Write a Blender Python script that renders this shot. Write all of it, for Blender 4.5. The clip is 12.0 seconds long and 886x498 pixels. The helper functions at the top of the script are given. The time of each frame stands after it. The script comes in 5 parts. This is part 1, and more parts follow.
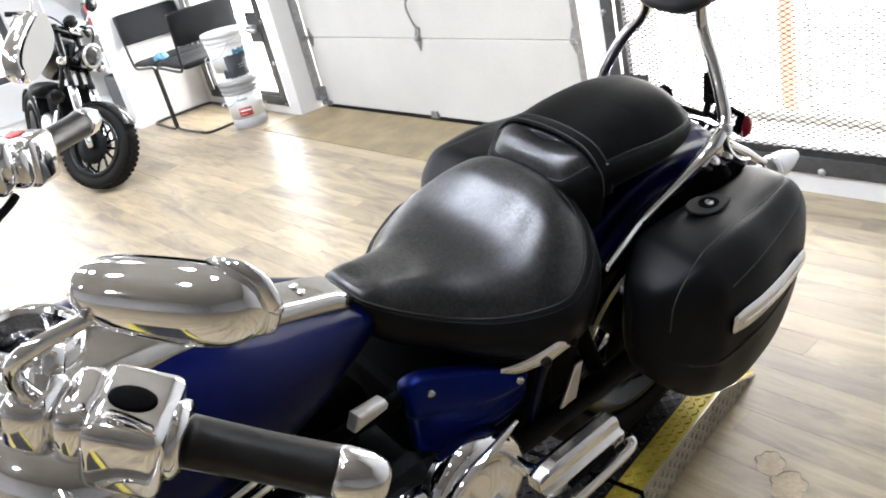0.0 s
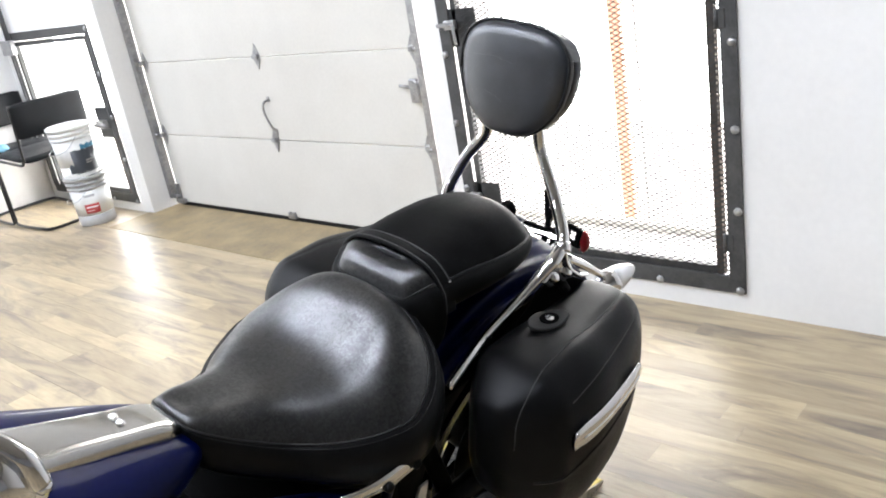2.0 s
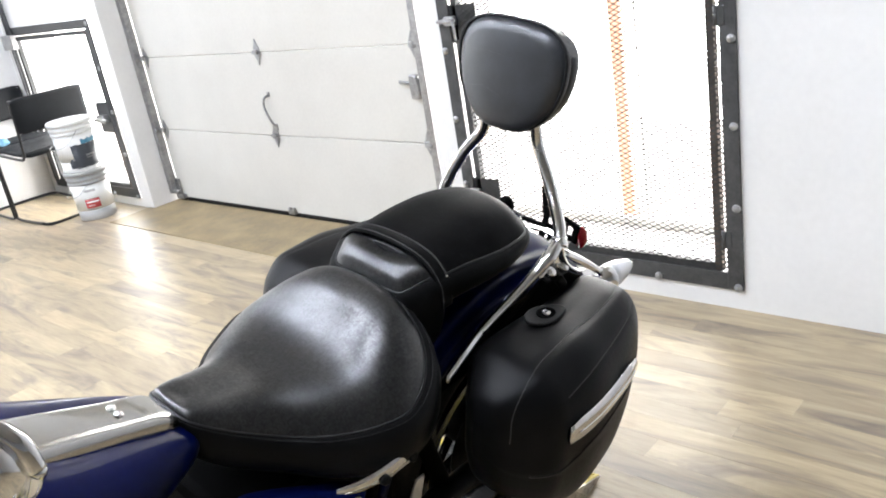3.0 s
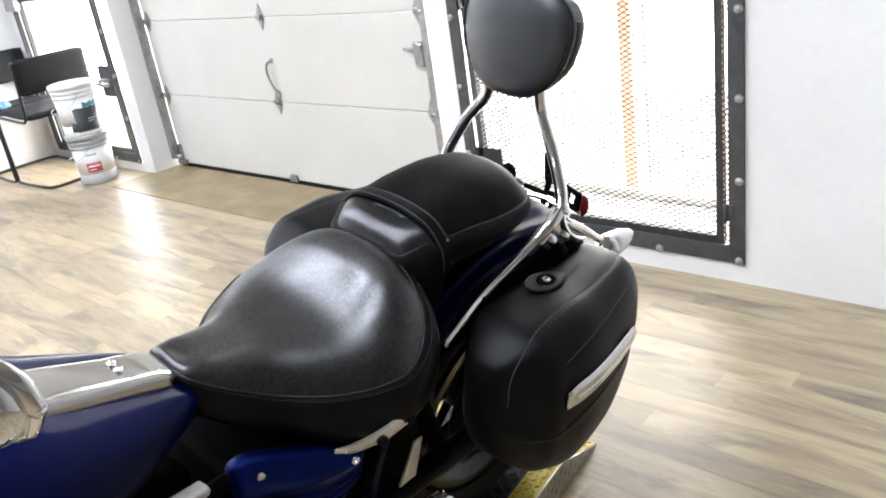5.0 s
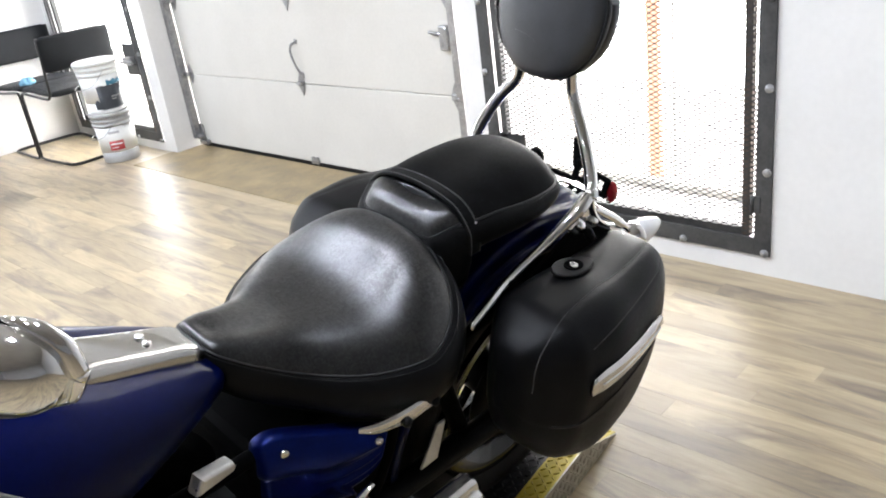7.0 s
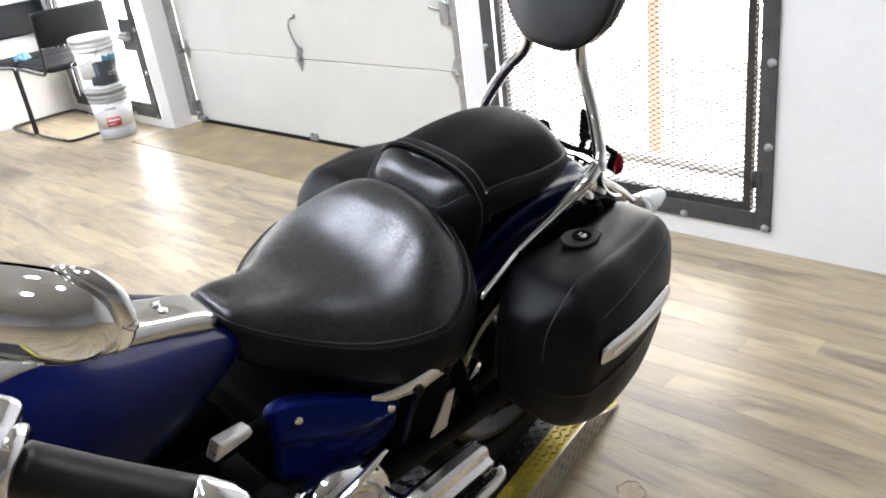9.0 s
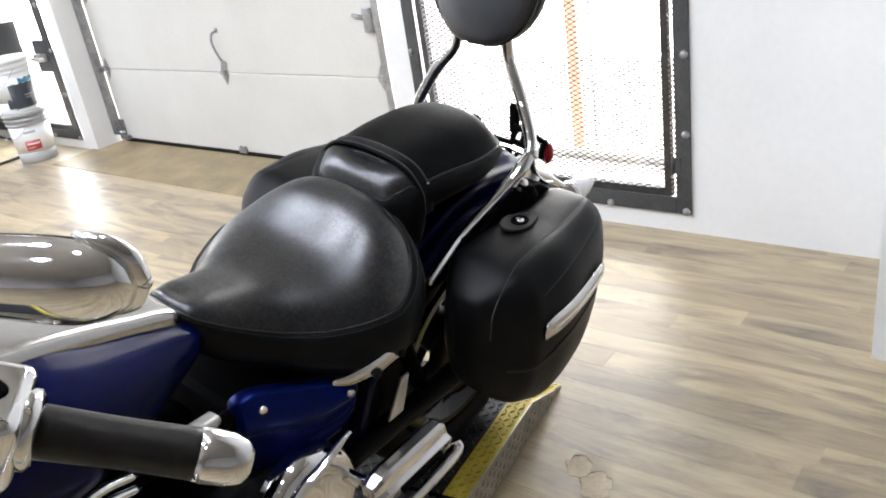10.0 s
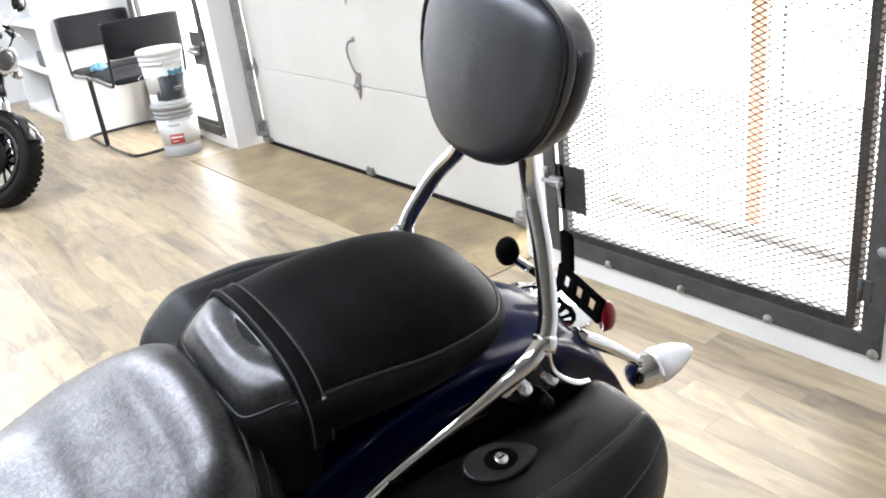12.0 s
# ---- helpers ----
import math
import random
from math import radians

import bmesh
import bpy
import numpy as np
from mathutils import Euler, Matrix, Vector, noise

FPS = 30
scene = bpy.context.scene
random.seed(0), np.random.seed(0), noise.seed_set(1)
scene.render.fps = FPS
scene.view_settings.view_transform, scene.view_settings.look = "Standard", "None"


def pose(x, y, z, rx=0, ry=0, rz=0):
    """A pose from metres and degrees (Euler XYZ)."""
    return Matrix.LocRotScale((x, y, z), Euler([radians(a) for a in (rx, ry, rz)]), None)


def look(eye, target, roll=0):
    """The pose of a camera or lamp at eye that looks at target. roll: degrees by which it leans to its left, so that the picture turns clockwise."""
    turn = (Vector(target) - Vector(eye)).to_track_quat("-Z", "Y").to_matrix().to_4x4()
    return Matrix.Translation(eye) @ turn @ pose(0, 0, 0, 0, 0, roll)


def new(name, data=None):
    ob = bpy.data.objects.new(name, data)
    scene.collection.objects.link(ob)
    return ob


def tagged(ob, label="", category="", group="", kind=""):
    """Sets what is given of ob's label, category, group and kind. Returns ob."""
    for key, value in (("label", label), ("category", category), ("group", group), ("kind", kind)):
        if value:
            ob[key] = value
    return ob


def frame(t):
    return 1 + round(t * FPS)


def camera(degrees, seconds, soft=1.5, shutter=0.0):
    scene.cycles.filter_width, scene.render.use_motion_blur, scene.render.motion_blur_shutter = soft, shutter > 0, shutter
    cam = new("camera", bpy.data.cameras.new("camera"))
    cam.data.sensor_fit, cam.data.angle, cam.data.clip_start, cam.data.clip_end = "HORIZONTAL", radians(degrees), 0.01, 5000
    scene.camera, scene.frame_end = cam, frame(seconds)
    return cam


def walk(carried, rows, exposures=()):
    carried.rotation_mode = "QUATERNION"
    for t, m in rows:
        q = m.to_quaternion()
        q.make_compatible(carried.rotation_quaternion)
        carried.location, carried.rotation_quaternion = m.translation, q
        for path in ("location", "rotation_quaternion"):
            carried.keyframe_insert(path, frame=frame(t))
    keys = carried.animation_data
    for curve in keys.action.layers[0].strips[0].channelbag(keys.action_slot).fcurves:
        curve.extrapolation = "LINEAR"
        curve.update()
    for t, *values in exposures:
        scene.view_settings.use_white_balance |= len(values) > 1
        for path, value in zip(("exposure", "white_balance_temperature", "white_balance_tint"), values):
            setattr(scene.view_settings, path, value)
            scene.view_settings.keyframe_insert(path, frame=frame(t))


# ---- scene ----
# metres to one unit of the plan below
S = 1.16
PLAN = Matrix.Scale(S, 4)
cam = camera(56.2, 12.0, 1.9)
PATH = [
    (0, (0.138, 0.015, 1.352), (1.171, 1.505, 0.508), -14.2),
    (0.2, (0.154, 0.017, 1.351), (1.275, 1.454, 0.533), -13.5),
    (0.5, (0.169, 0.023, 1.353), (1.358, 1.409, 0.537), -12.4),
    (0.7, (0.178, 0.025, 1.347), (1.407, 1.386, 0.551), -11.6),
    (1, (0.19, 0.026, 1.36), (1.475, 1.353, 0.594), -11.1),
    (1.2, (0.194, 0.028, 1.357), (1.501, 1.344, 0.609), -10.7),
    (1.5, (0.192, 0.023, 1.369), (1.522, 1.342, 0.666), -10.3),
    (2, (0.189, 0.011, 1.37), (1.539, 1.31, 0.67), -9.8),
    (2.5, (0.188, 0.0, 1.369), (1.544, 1.296, 0.675), -9.9),
    (3, (0.187, 0.002, 1.368), (1.533, 1.301, 0.661), -9.6),
    (4.8, (0.182, 0.001, 1.355), (1.509, 1.281, 0.58), -8.6),
    (5, (0.183, 0.0, 1.356), (1.502, 1.292, 0.588), -8.8),
    (5.5, (0.178, 0.002, 1.355), (1.486, 1.305, 0.585), -8.5),
    (6, (0.176, 0.005, 1.353), (1.475, 1.316, 0.584), -8.2),
    (6.5, (0.174, 0.012, 1.349), (1.465, 1.325, 0.568), -8.0),
    (7, (0.175, 0.021, 1.346), (1.457, 1.336, 0.555), -7.9),
    (7.5, (0.176, 0.029, 1.342), (1.449, 1.345, 0.538), -7.9),
    (9.3, (0.135, 0.033, 1.338), (1.411, 1.323, 0.496), -8.0),
    (9.5, (0.126, 0.026, 1.343), (1.449, 1.277, 0.516), -8.7),
    (9.7, (0.112, 0.023, 1.339), (1.467, 1.249, 0.53), -8.6),
    (10, (0.073, 0.005, 1.338), (1.458, 1.177, 0.498), -9.1),
    (10.2, (0.075, 0.004, 1.331), (1.478, 1.159, 0.498), -8.5),
    (10.5, (0.103, 0.013, 1.351), (1.544, 1.153, 0.561), -8.5),
    (10.7, (0.178, 0.033, 1.338), (1.606, 1.198, 0.567), -8.8),
    (11, (0.341, 0.055, 1.333), (1.664, 1.356, 0.586), -10.3),
    (11.2, (0.451, 0.069, 1.333), (1.75, 1.386, 0.574), -7.9),
    (11.5, (0.578, 0.093, 1.333), (1.831, 1.448, 0.562), -8.1),
    (11.8, (0.703, 0.16, 1.301), (1.874, 1.572, 0.512), -8.5),
    (12, (0.79, 0.212, 1.296), (1.852, 1.714, 0.511), -7.2),
]
walk(cam, [(t, look(S * Vector(eye), S * Vector(target), roll)) for t, eye, target, roll in PATH], [(0.0, 0.08), (1.5, -0.02), (3.0, 0.02), (5.0, 0.04), (7.5, 0.0), (9.5, -0.01), (10.5, -0.05), (11.3, 0.02), (12.0, 0.06)])

# ---- world and light ----
world = bpy.data.worlds.new("world")
scene.world = world
world.use_nodes = True
wn = world.node_tree.nodes
sky = wn.new("ShaderNodeTexSky")
sky.sky_type = "NISHITA"
sky.sun_disc = False
sky.sun_elevation = radians(50)
sky.sun_rotation = radians(170)
world.node_tree.links.new(sky.outputs[0], wn["Background"].inputs[0])
wn["Background"].inputs[1].default_value = 0.12

sun_data = bpy.data.lights.new("sun", "SUN")
sun_data.energy, sun_data.angle, sun_data.color = 3.0, radians(0.5), (1.0, 0.95, 0.88)
sun = new("sun", sun_data)
sun.matrix_world = look((0, -20, 24), (2.0, 0, 0))


def area_lamp(name, m, sx, sy, watts, color, shape="RECTANGLE"):
    data = bpy.data.lights.new(name, "AREA")
    data.shape, data.size, data.size_y = shape, sx, sy
    data.energy, data.color = watts, color
    ob = new(name, data)
    ob.matrix_world = PLAN @ m
    return ob


# ---- helpers ----
def mat_base(name):
    m = bpy.data.materials.new(name)
    m.use_nodes = True
    return m, m.node_tree.nodes, m.node_tree.links, m.node_tree.nodes["Principled BSDF"]


def node(nodes, kind, **values):
    n = nodes.new(kind)
    for k, v in values.items():
        n.inputs[k].default_value = v
    return n


def ramp(nodes, stops):
    r = nodes.new("ShaderNodeValToRGB")
    r.color_ramp.elements[0].position, r.color_ramp.elements[0].color = stops[0][0], (*stops[0][1], 1)
    r.color_ramp.elements[1].position, r.color_ramp.elements[1].color = stops[-1][0], (*stops[-1][1], 1)
    for p, c in stops[1:-1]:
        e = r.color_ramp.elements.new(p)
        e.color = (*c, 1)
    return r


def surface(name, dark, light, rough=(0.4, 0.6), metal=0.0, scale=8.0, fine=120.0, bump=0.1, bump_scale=200.0, coat=0.0, spec=0.5, coat_rough=0.03, ior=1.5):
    """A paint, plastic, rubber or metal: two scales of colour change, uneven gloss and a fine relief."""
    m, n, l, b = mat_base(name)
    b.inputs["IOR"].default_value = ior
    tc = n.new("ShaderNodeTexCoord")
    big = node(n, "ShaderNodeTexNoise", Scale=scale, Detail=4.0, Roughness=0.6)
    small = node(n, "ShaderNodeTexNoise", Scale=fine, Detail=3.0)
    l.new(tc.outputs["Object"], big.inputs["Vector"])
    l.new(tc.outputs["Object"], small.inputs["Vector"])
    mix = n.new("ShaderNodeMath")
    mix.operation = "MULTIPLY_ADD"
    mix.inputs[1].default_value = 0.35
    l.new(small.outputs[0], mix.inputs[0])
    l.new(big.outputs[0], mix.inputs[2])
    r = ramp(n, [(0.45, dark), (0.9, light)])
    l.new(mix.outputs[0], r.inputs[0])
    l.new(r.outputs[0], b.inputs["Base Color"])
    mr = n.new("ShaderNodeMapRange")
    mr.inputs[1].default_value, mr.inputs[2].default_value = 0.4, 0.9
    mr.inputs[3].default_value, mr.inputs[4].default_value = rough
    l.new(mix.outputs[0], mr.inputs[0])
    l.new(mr.outputs[0], b.inputs["Roughness"])
    b.inputs["Metallic"].default_value = metal
    b.inputs["Specular IOR Level"].default_value = spec
    b.inputs["Coat Weight"].default_value = coat
    b.inputs["Coat Roughness"].default_value = coat_rough
    if bump:
        bn = node(n, "ShaderNodeTexNoise", Scale=bump_scale, Detail=4.0)
        l.new(tc.outputs["Object"], bn.inputs["Vector"])
        bp = node(n, "ShaderNodeBump", Strength=bump, Distance=0.004)
        l.new(bn.outputs[0], bp.inputs["Height"])
        l.new(bp.outputs[0], b.inputs["Normal"])
    return m


def crv(keys, x):
    """Smooth curve through keys (x, value...), as a tuple of values at x."""
    k = sorted(keys)
    if x <= k[0][0]:
        return k[0][1:]
    if x >= k[-1][0]:
        return k[-1][1:]
    i = max(j for j in range(len(k) - 1) if k[j][0] <= x)
    a, b = k[i], k[i + 1]
    p = k[i - 1] if i > 0 else a
    q = k[i + 2] if i + 2 < len(k) else b
    h = b[0] - a[0]
    s = (x - a[0]) / h
    out = []
    for c in range(1, len(a)):
        d = (b[c] - a[c]) / h
        d0 = (a[c] - p[c]) / (a[0] - p[0]) if i > 0 else d
        d1 = (q[c] - b[c]) / (q[0] - b[0]) if i + 2 < len(k) else d
        m0 = 0.0 if d0 * d <= 0 else 2 * d0 * d / (d0 + d)
        m1 = 0.0 if d1 * d <= 0 else 2 * d1 * d / (d1 + d)
        out.append((2 * s**3 - 3 * s**2 + 1) * a[c] + (s**3 - 2 * s**2 + s) * h * m0 + (3 * s**2 - 2 * s**3) * b[c] + (s**3 - s**2) * h * m1)
    return tuple(out)


def spow(v, p):
    return math.copysign(abs(v) ** p, v)


def rings_mesh(rings, cap=True, closed=True):
    bm = bmesh.new()
    vs = [[bm.verts.new(p) for p in r] for r in rings]
    m = len(rings[0])
    for a, b in zip(vs, vs[1:]):
        for i in range(m if closed else m - 1):
            j = (i + 1) % m
            bm.faces.new((a[i], a[j], b[j], b[i]))
    if cap and closed:
        bm.faces.new(vs[0][::-1])
        bm.faces.new(vs[-1])
    bmesh.ops.recalc_face_normals(bm, faces=bm.faces[:])
    for f in bm.faces:
        f.smooth = True
    return bm


def path_points(pts, n):
    """n points along a smooth line through pts."""
    pts = [Vector(p) for p in pts]
    if len(pts) < 3:
        return [pts[0].lerp(pts[-1], i / (n - 1)) for i in range(n)]
    out = []
    segs = len(pts) - 1
    for i in range(n):
        f = i / (n - 1) * segs
        j = min(int(f), segs - 1)
        s = f - j
        p1, p2 = pts[j], pts[j + 1]
        p0 = pts[j - 1] if j else 2 * p1 - p2
        p3 = pts[j + 2] if j + 2 < len(pts) else 2 * p2 - p1
        out.append(0.5 * ((2 * p1) + (p2 - p0) * s + (2 * p0 - 5 * p1 + 4 * p2 - p3) * s * s + (3 * p1 - p0 - 3 * p2 + p3) * s**3))
    return out


def tube(pts, radius, n=24, sides=12, flat=1.0, smooth=True, up=None):
    """A tube along pts; radius a number or a list along the path; flat squeezes it along one side."""
    ps = path_points(pts, n) if smooth else [Vector(p) for p in pts]
    n = len(ps)
    rad = [radius] * n if isinstance(radius, (int, float)) else [crv([(i / (len(radius) - 1), r) for i, r in enumerate(radius)], k / (n - 1))[0] for k in range(n)]
    rings = []
    side = None
    for i, p in enumerate(ps):
        t = (ps[min(i + 1, n - 1)] - ps[max(i - 1, 0)]).normalized()
        if side is None:
            ref = Vector(up) if up else (Vector((0, 0, 1)) if abs(t.z) < 0.9 else Vector((1, 0, 0)))
            side = t.cross(ref).normalized()
        side = (side - t * side.dot(t)).normalized()
        oth = t.cross(side)
        rings.append([p + rad[i] * (math.cos(a) * side + flat * math.sin(a) * oth) for a in (2 * math.pi * k / sides for k in range(sides))])
    return rings_mesh(rings)


def lathe(profile, sides=32, m=None, closed=False):
    """profile: (radius, height) round z."""
    rings = [[Vector((r * math.cos(a), r * math.sin(a), z)) for a in (2 * math.pi * k / sides for k in range(sides))] for r, z in profile]
    bm = rings_mesh(rings, cap=not closed)
    if m is not None:
        bm.transform(m)
    return bm


def aim(p, q, roll=0):
    """A pose at p whose z axis points to q."""
    d = (Vector(q) - Vector(p)).to_track_quat("Z", "Y").to_matrix().to_4x4()
    return Matrix.Translation(p) @ d @ pose(0, 0, 0, 0, 0, roll)


def block(sx, sy, sz, m=None, bevel=0.0, seg=2, smooth=False):
    bm = bmesh.new()
    bmesh.ops.create_cube(bm, size=1.0)
    bm.transform(Matrix.Diagonal((sx, sy, sz, 1)))
    if bevel:
        bmesh.ops.bevel(bm, geom=bm.edges[:], offset=bevel, segments=seg, profile=0.5, affect="EDGES")
        for f in bm.faces:
            f.smooth = smooth
    if m is not None:
        bm.transform(m)
    return bm


def box(x0, x1, y0, y1, z0, z1, bevel=0.0, seg=2):
    return block(x1 - x0, y1 - y0, z1 - z0, pose((x0 + x1) / 2, (y0 + y1) / 2, (z0 + z1) / 2), bevel, seg)


def plate(outline, thick, m=None, bevel=0.0, seg=2):
    """A flat piece: an outline in x and y, thick along z from 0."""
    bm = bmesh.new()
    f = bm.faces.new([bm.verts.new((x, y, 0)) for x, y in outline])
    r = bmesh.ops.extrude_face_region(bm, geom=[f])
    bmesh.ops.translate(bm, vec=(0, 0, thick), verts=[v for v in r["geom"] if isinstance(v, bmesh.types.BMVert)])
    bmesh.ops.recalc_face_normals(bm, faces=bm.faces[:])
    if bevel:
        es = [e for e in bm.edges if abs(e.verts[0].co.z - e.verts[1].co.z) < 1e-6]
        bmesh.ops.bevel(bm, geom=es, offset=bevel, segments=seg, profile=0.5, affect="EDGES")
    if m is not None:
        bm.transform(m)
    return bm


def joined(*bms):
    out = bmesh.new()
    for b in bms:
        me = bpy.data.meshes.new("tmp")
        b.to_mesh(me)
        b.free()
        out.from_mesh(me)
        bpy.data.meshes.remove(me)
    return out


def to_mesh(name, bm, mat):
    me = bpy.data.meshes.new(name)
    bm.to_mesh(me)
    bm.free()
    for x in mat if isinstance(mat, (list, tuple)) else [mat]:
        me.materials.append(x)
    return me


def part(name, bm, mat, parent, label=""):
    ob = new(name, to_mesh(name, bm, mat))
    ob.parent = parent
    return tagged(ob, label)


def solid(name, bm, mat, label, category="", kind="", group="", m=None):
    """A thing or a piece of the setting that is one mesh."""
    ob = new(name, to_mesh(name, bm, mat))
    ob.matrix_world = PLAN @ m if m is not None else PLAN
    return tagged(ob, label, category, group, kind)


def thing(name, m, label, category, group=""):
    ob = new(name)
    ob.empty_display_size = 0.1
    ob.matrix_world = PLAN @ m
    return tagged(ob, label, category, group)


# ---- materials ----
def leather_mat(name, wear=1.0, rough=(0.28, 0.45), spec=0.5, creased=0.10, grainy=0.10, tint=(1, 1, 1), ior=1.15):
    """Black leather: pebbled grain, soft creases, and fine scuffs that dull or polish it."""
    m, n, l, b = mat_base(name)
    tc = n.new("ShaderNodeTexCoord")
    grain = node(n, "ShaderNodeTexVoronoi", Scale=300.0)
    crease = node(n, "ShaderNodeTexNoise", Scale=9.0, Detail=3.0, Roughness=0.5, Distortion=0.6)
    blot = node(n, "ShaderNodeTexNoise", Scale=17.0, Detail=5.0, Roughness=0.6)
    for x in (grain, crease, blot):
        l.new(tc.outputs["Object"], x.inputs["Vector"])
    scuffs = []
    for rot, sc in (((0.2, 0.1, 0.6), (240, 90, 130)), ((0.1, 0.3, -0.9), (90, 190, 130))):
        mp = n.new("ShaderNodeMapping")
        mp.inputs["Scale"].default_value = sc
        mp.inputs["Rotation"].default_value = rot
        l.new(tc.outputs["Object"], mp.inputs["Vector"])
        s = node(n, "ShaderNodeTexNoise", Scale=1.0, Detail=3.0, Roughness=0.55, Distortion=1.3)
        l.new(mp.outputs[0], s.inputs["Vector"])
        scuffs.append(s)
    mx = n.new("ShaderNodeMath")
    mx.operation = "MAXIMUM"
    l.new(scuffs[0].outputs[0], mx.inputs[0])
    l.new(scuffs[1].outputs[0], mx.inputs[1])
    both_ = n.new("ShaderNodeMath")
    both_.operation = "MULTIPLY_ADD"
    both_.inputs[1].default_value = 0.5
    l.new(blot.outputs[0], both_.inputs[0])
    l.new(mx.outputs[0], both_.inputs[2])
    rs = ramp(n, [(0.86, (0, 0, 0)), (1.0, (wear, wear, wear))])
    l.new(both_.outputs[0], rs.inputs[0])
    rc = ramp(n, [(0.3, tuple(0.0018 * c for c in tint)), (0.8, tuple(0.005 * c for c in tint))])
    l.new(blot.outputs[0], rc.inputs[0])
    mixc = n.new("ShaderNodeMix")
    mixc.data_type = "RGBA"
    l.new(rs.outputs[0], mixc.inputs[0])
    l.new(rc.outputs[0], mixc.inputs[6])
    mixc.inputs[7].default_value = (0.010, 0.010, 0.0105, 1)
    l.new(mixc.outputs[2], b.inputs["Base Color"])
    mr = n.new("ShaderNodeMapRange")
    mr.inputs[1].default_value, mr.inputs[2].default_value = 0.60, 1.0
    mr.inputs[3].default_value, mr.inputs[4].default_value = rough
    l.new(both_.outputs[0], mr.inputs[0])
    l.new(mr.outputs[0], b.inputs["Roughness"])
    b1 = node(n, "ShaderNodeBump", Strength=grainy, Distance=0.002)
    l.new(grain.outputs["Distance"], b1.inputs["Height"])
    b2 = node(n, "ShaderNodeBump", Strength=creased, Distance=0.006)
    l.new(crease.outputs[0], b2.inputs["Height"])
    l.new(b1.outputs[0], b2.inputs["Normal"])
    b3 = node(n, "ShaderNodeBump", Strength=0.055 * wear + 0.02, Distance=0.0007)
    l.new(mx.outputs[0], b3.inputs["Height"])
    l.new(b2.outputs[0], b3.inputs["Normal"])
    l.new(b3.outputs[0], b.inputs["Normal"])
    b.inputs["Specular IOR Level"].default_value = spec
    if wear >= 1.0:
        # rubbed places keep less shine than the polished leather between them
        rub = n.new("ShaderNodeMapRange")
        rub.inputs[1].default_value, rub.inputs[2].default_value = 0.66, 0.92
        rub.inputs[3].default_value, rub.inputs[4].default_value = spec * 1.15, spec * 0.62
        l.new(both_.outputs[0], rub.inputs[0])
        l.new(rub.outputs[0], b.inputs["Specular IOR Level"])
    b.inputs["IOR"].default_value = ior
    return m


LEATHER = leather_mat("worn_leather", 1.0, (0.28, 0.39), 1.0, 0.20, 0.04, (1, 1, 1), 1.45)
LEATHER_PAD = leather_mat("pad_leather", 0.7, (0.31, 0.47), 1.05, 0.34, 0.08, (4.8, 5.5, 6.8), 1.46)
LEATHER_B = leather_mat("matt_leather", 0.5, (0.42, 0.56), 0.35, 0.16, 0.06)
VINYL = leather_mat("bag_leather", 0.15, (0.34, 0.46), 0.45, 0.10, 0.08, (0.9, 0.9, 1.0), 1.22)
PIPING = surface("piping", (0.005, 0.005, 0.005), (0.012, 0.012, 0.012), (0.35, 0.55), spec=0.25)
GRIP = surface("grip_rubber", (0.004, 0.0033, 0.0028), (0.010, 0.0085, 0.007), (0.28, 0.42), scale=60, bump=0.08, spec=0.35)
THREAD = surface("thread", (0.014, 0.014, 0.014), (0.035, 0.035, 0.035), (0.6, 0.8))
CHROME = surface("chrome", (0.78, 0.78, 0.79), (0.86, 0.86, 0.86), (0.03, 0.09), 1.0, bump=0.0)
CHROME_SOFT = surface("brushed_chrome", (0.66, 0.65, 0.64), (0.76, 0.75, 0.74), (0.10, 0.18), 1.0, bump=0.03)
# darker copy of the chrome: the console's dim reflections put into its colour
CHROME_DIM = surface("dimmed_chrome", (0.44, 0.43, 0.41), (0.54, 0.53, 0.51), (0.10, 0.18), 1.0, bump=0.02)
BLUE = surface("blue_paint", (0.0001, 0.0011, 0.019), (0.0003, 0.0023, 0.036), (0.28, 0.36), 0.0, bump=0.0, coat=0.18, coat_rough=0.02, spec=0.3, ior=1.15)
BLUE_SATIN = surface("blue_cover", (0.0010, 0.0055, 0.062), (0.0022, 0.011, 0.108), (0.3, 0.42), 0.7, bump=0.02, coat=0.12, coat_rough=0.12, spec=0.4, ior=1.3)
BLACK = surface("black_plastic", (0.0010, 0.0010, 0.0010), (0.0025, 0.0025, 0.0025), (0.6, 0.8), spec=0.4, ior=1.12)
GLOSS_BLACK = surface("gloss_black", (0.004, 0.004, 0.004), (0.008, 0.008, 0.008), (0.10, 0.18), bump=0.0, spec=0.4)
RUBBER = surface("rubber", (0.0055, 0.005, 0.0047), (0.012, 0.011, 0.010), (0.5, 0.75), bump=0.25, spec=0.6, ior=1.2)
DARK_METAL = surface("dark_metal", (0.004, 0.004, 0.004), (0.011, 0.011, 0.011), (0.35, 0.55), 0.4, spec=0.4, ior=1.2)
ALU = surface("cast_aluminium", (0.45, 0.45, 0.45), (0.62, 0.62, 0.61), (0.25, 0.4), 1.0, bump=0.1)
STEEL = surface("galvanised_steel", (0.26, 0.26, 0.265), (0.46, 0.46, 0.46), (0.3, 0.5), 0.9, scale=30, bump=0.08)
RED = surface("red_reflector", (0.22, 0.006, 0.01), (0.32, 0.012, 0.016), (0.12, 0.25), bump=0.2, bump_scale=350, coat=0.6)
LENS_DARK = surface("dark_lens", (0.03, 0.03, 0.03), (0.09, 0.09, 0.09), (0.08, 0.2), bump=0.1, coat=0.7)
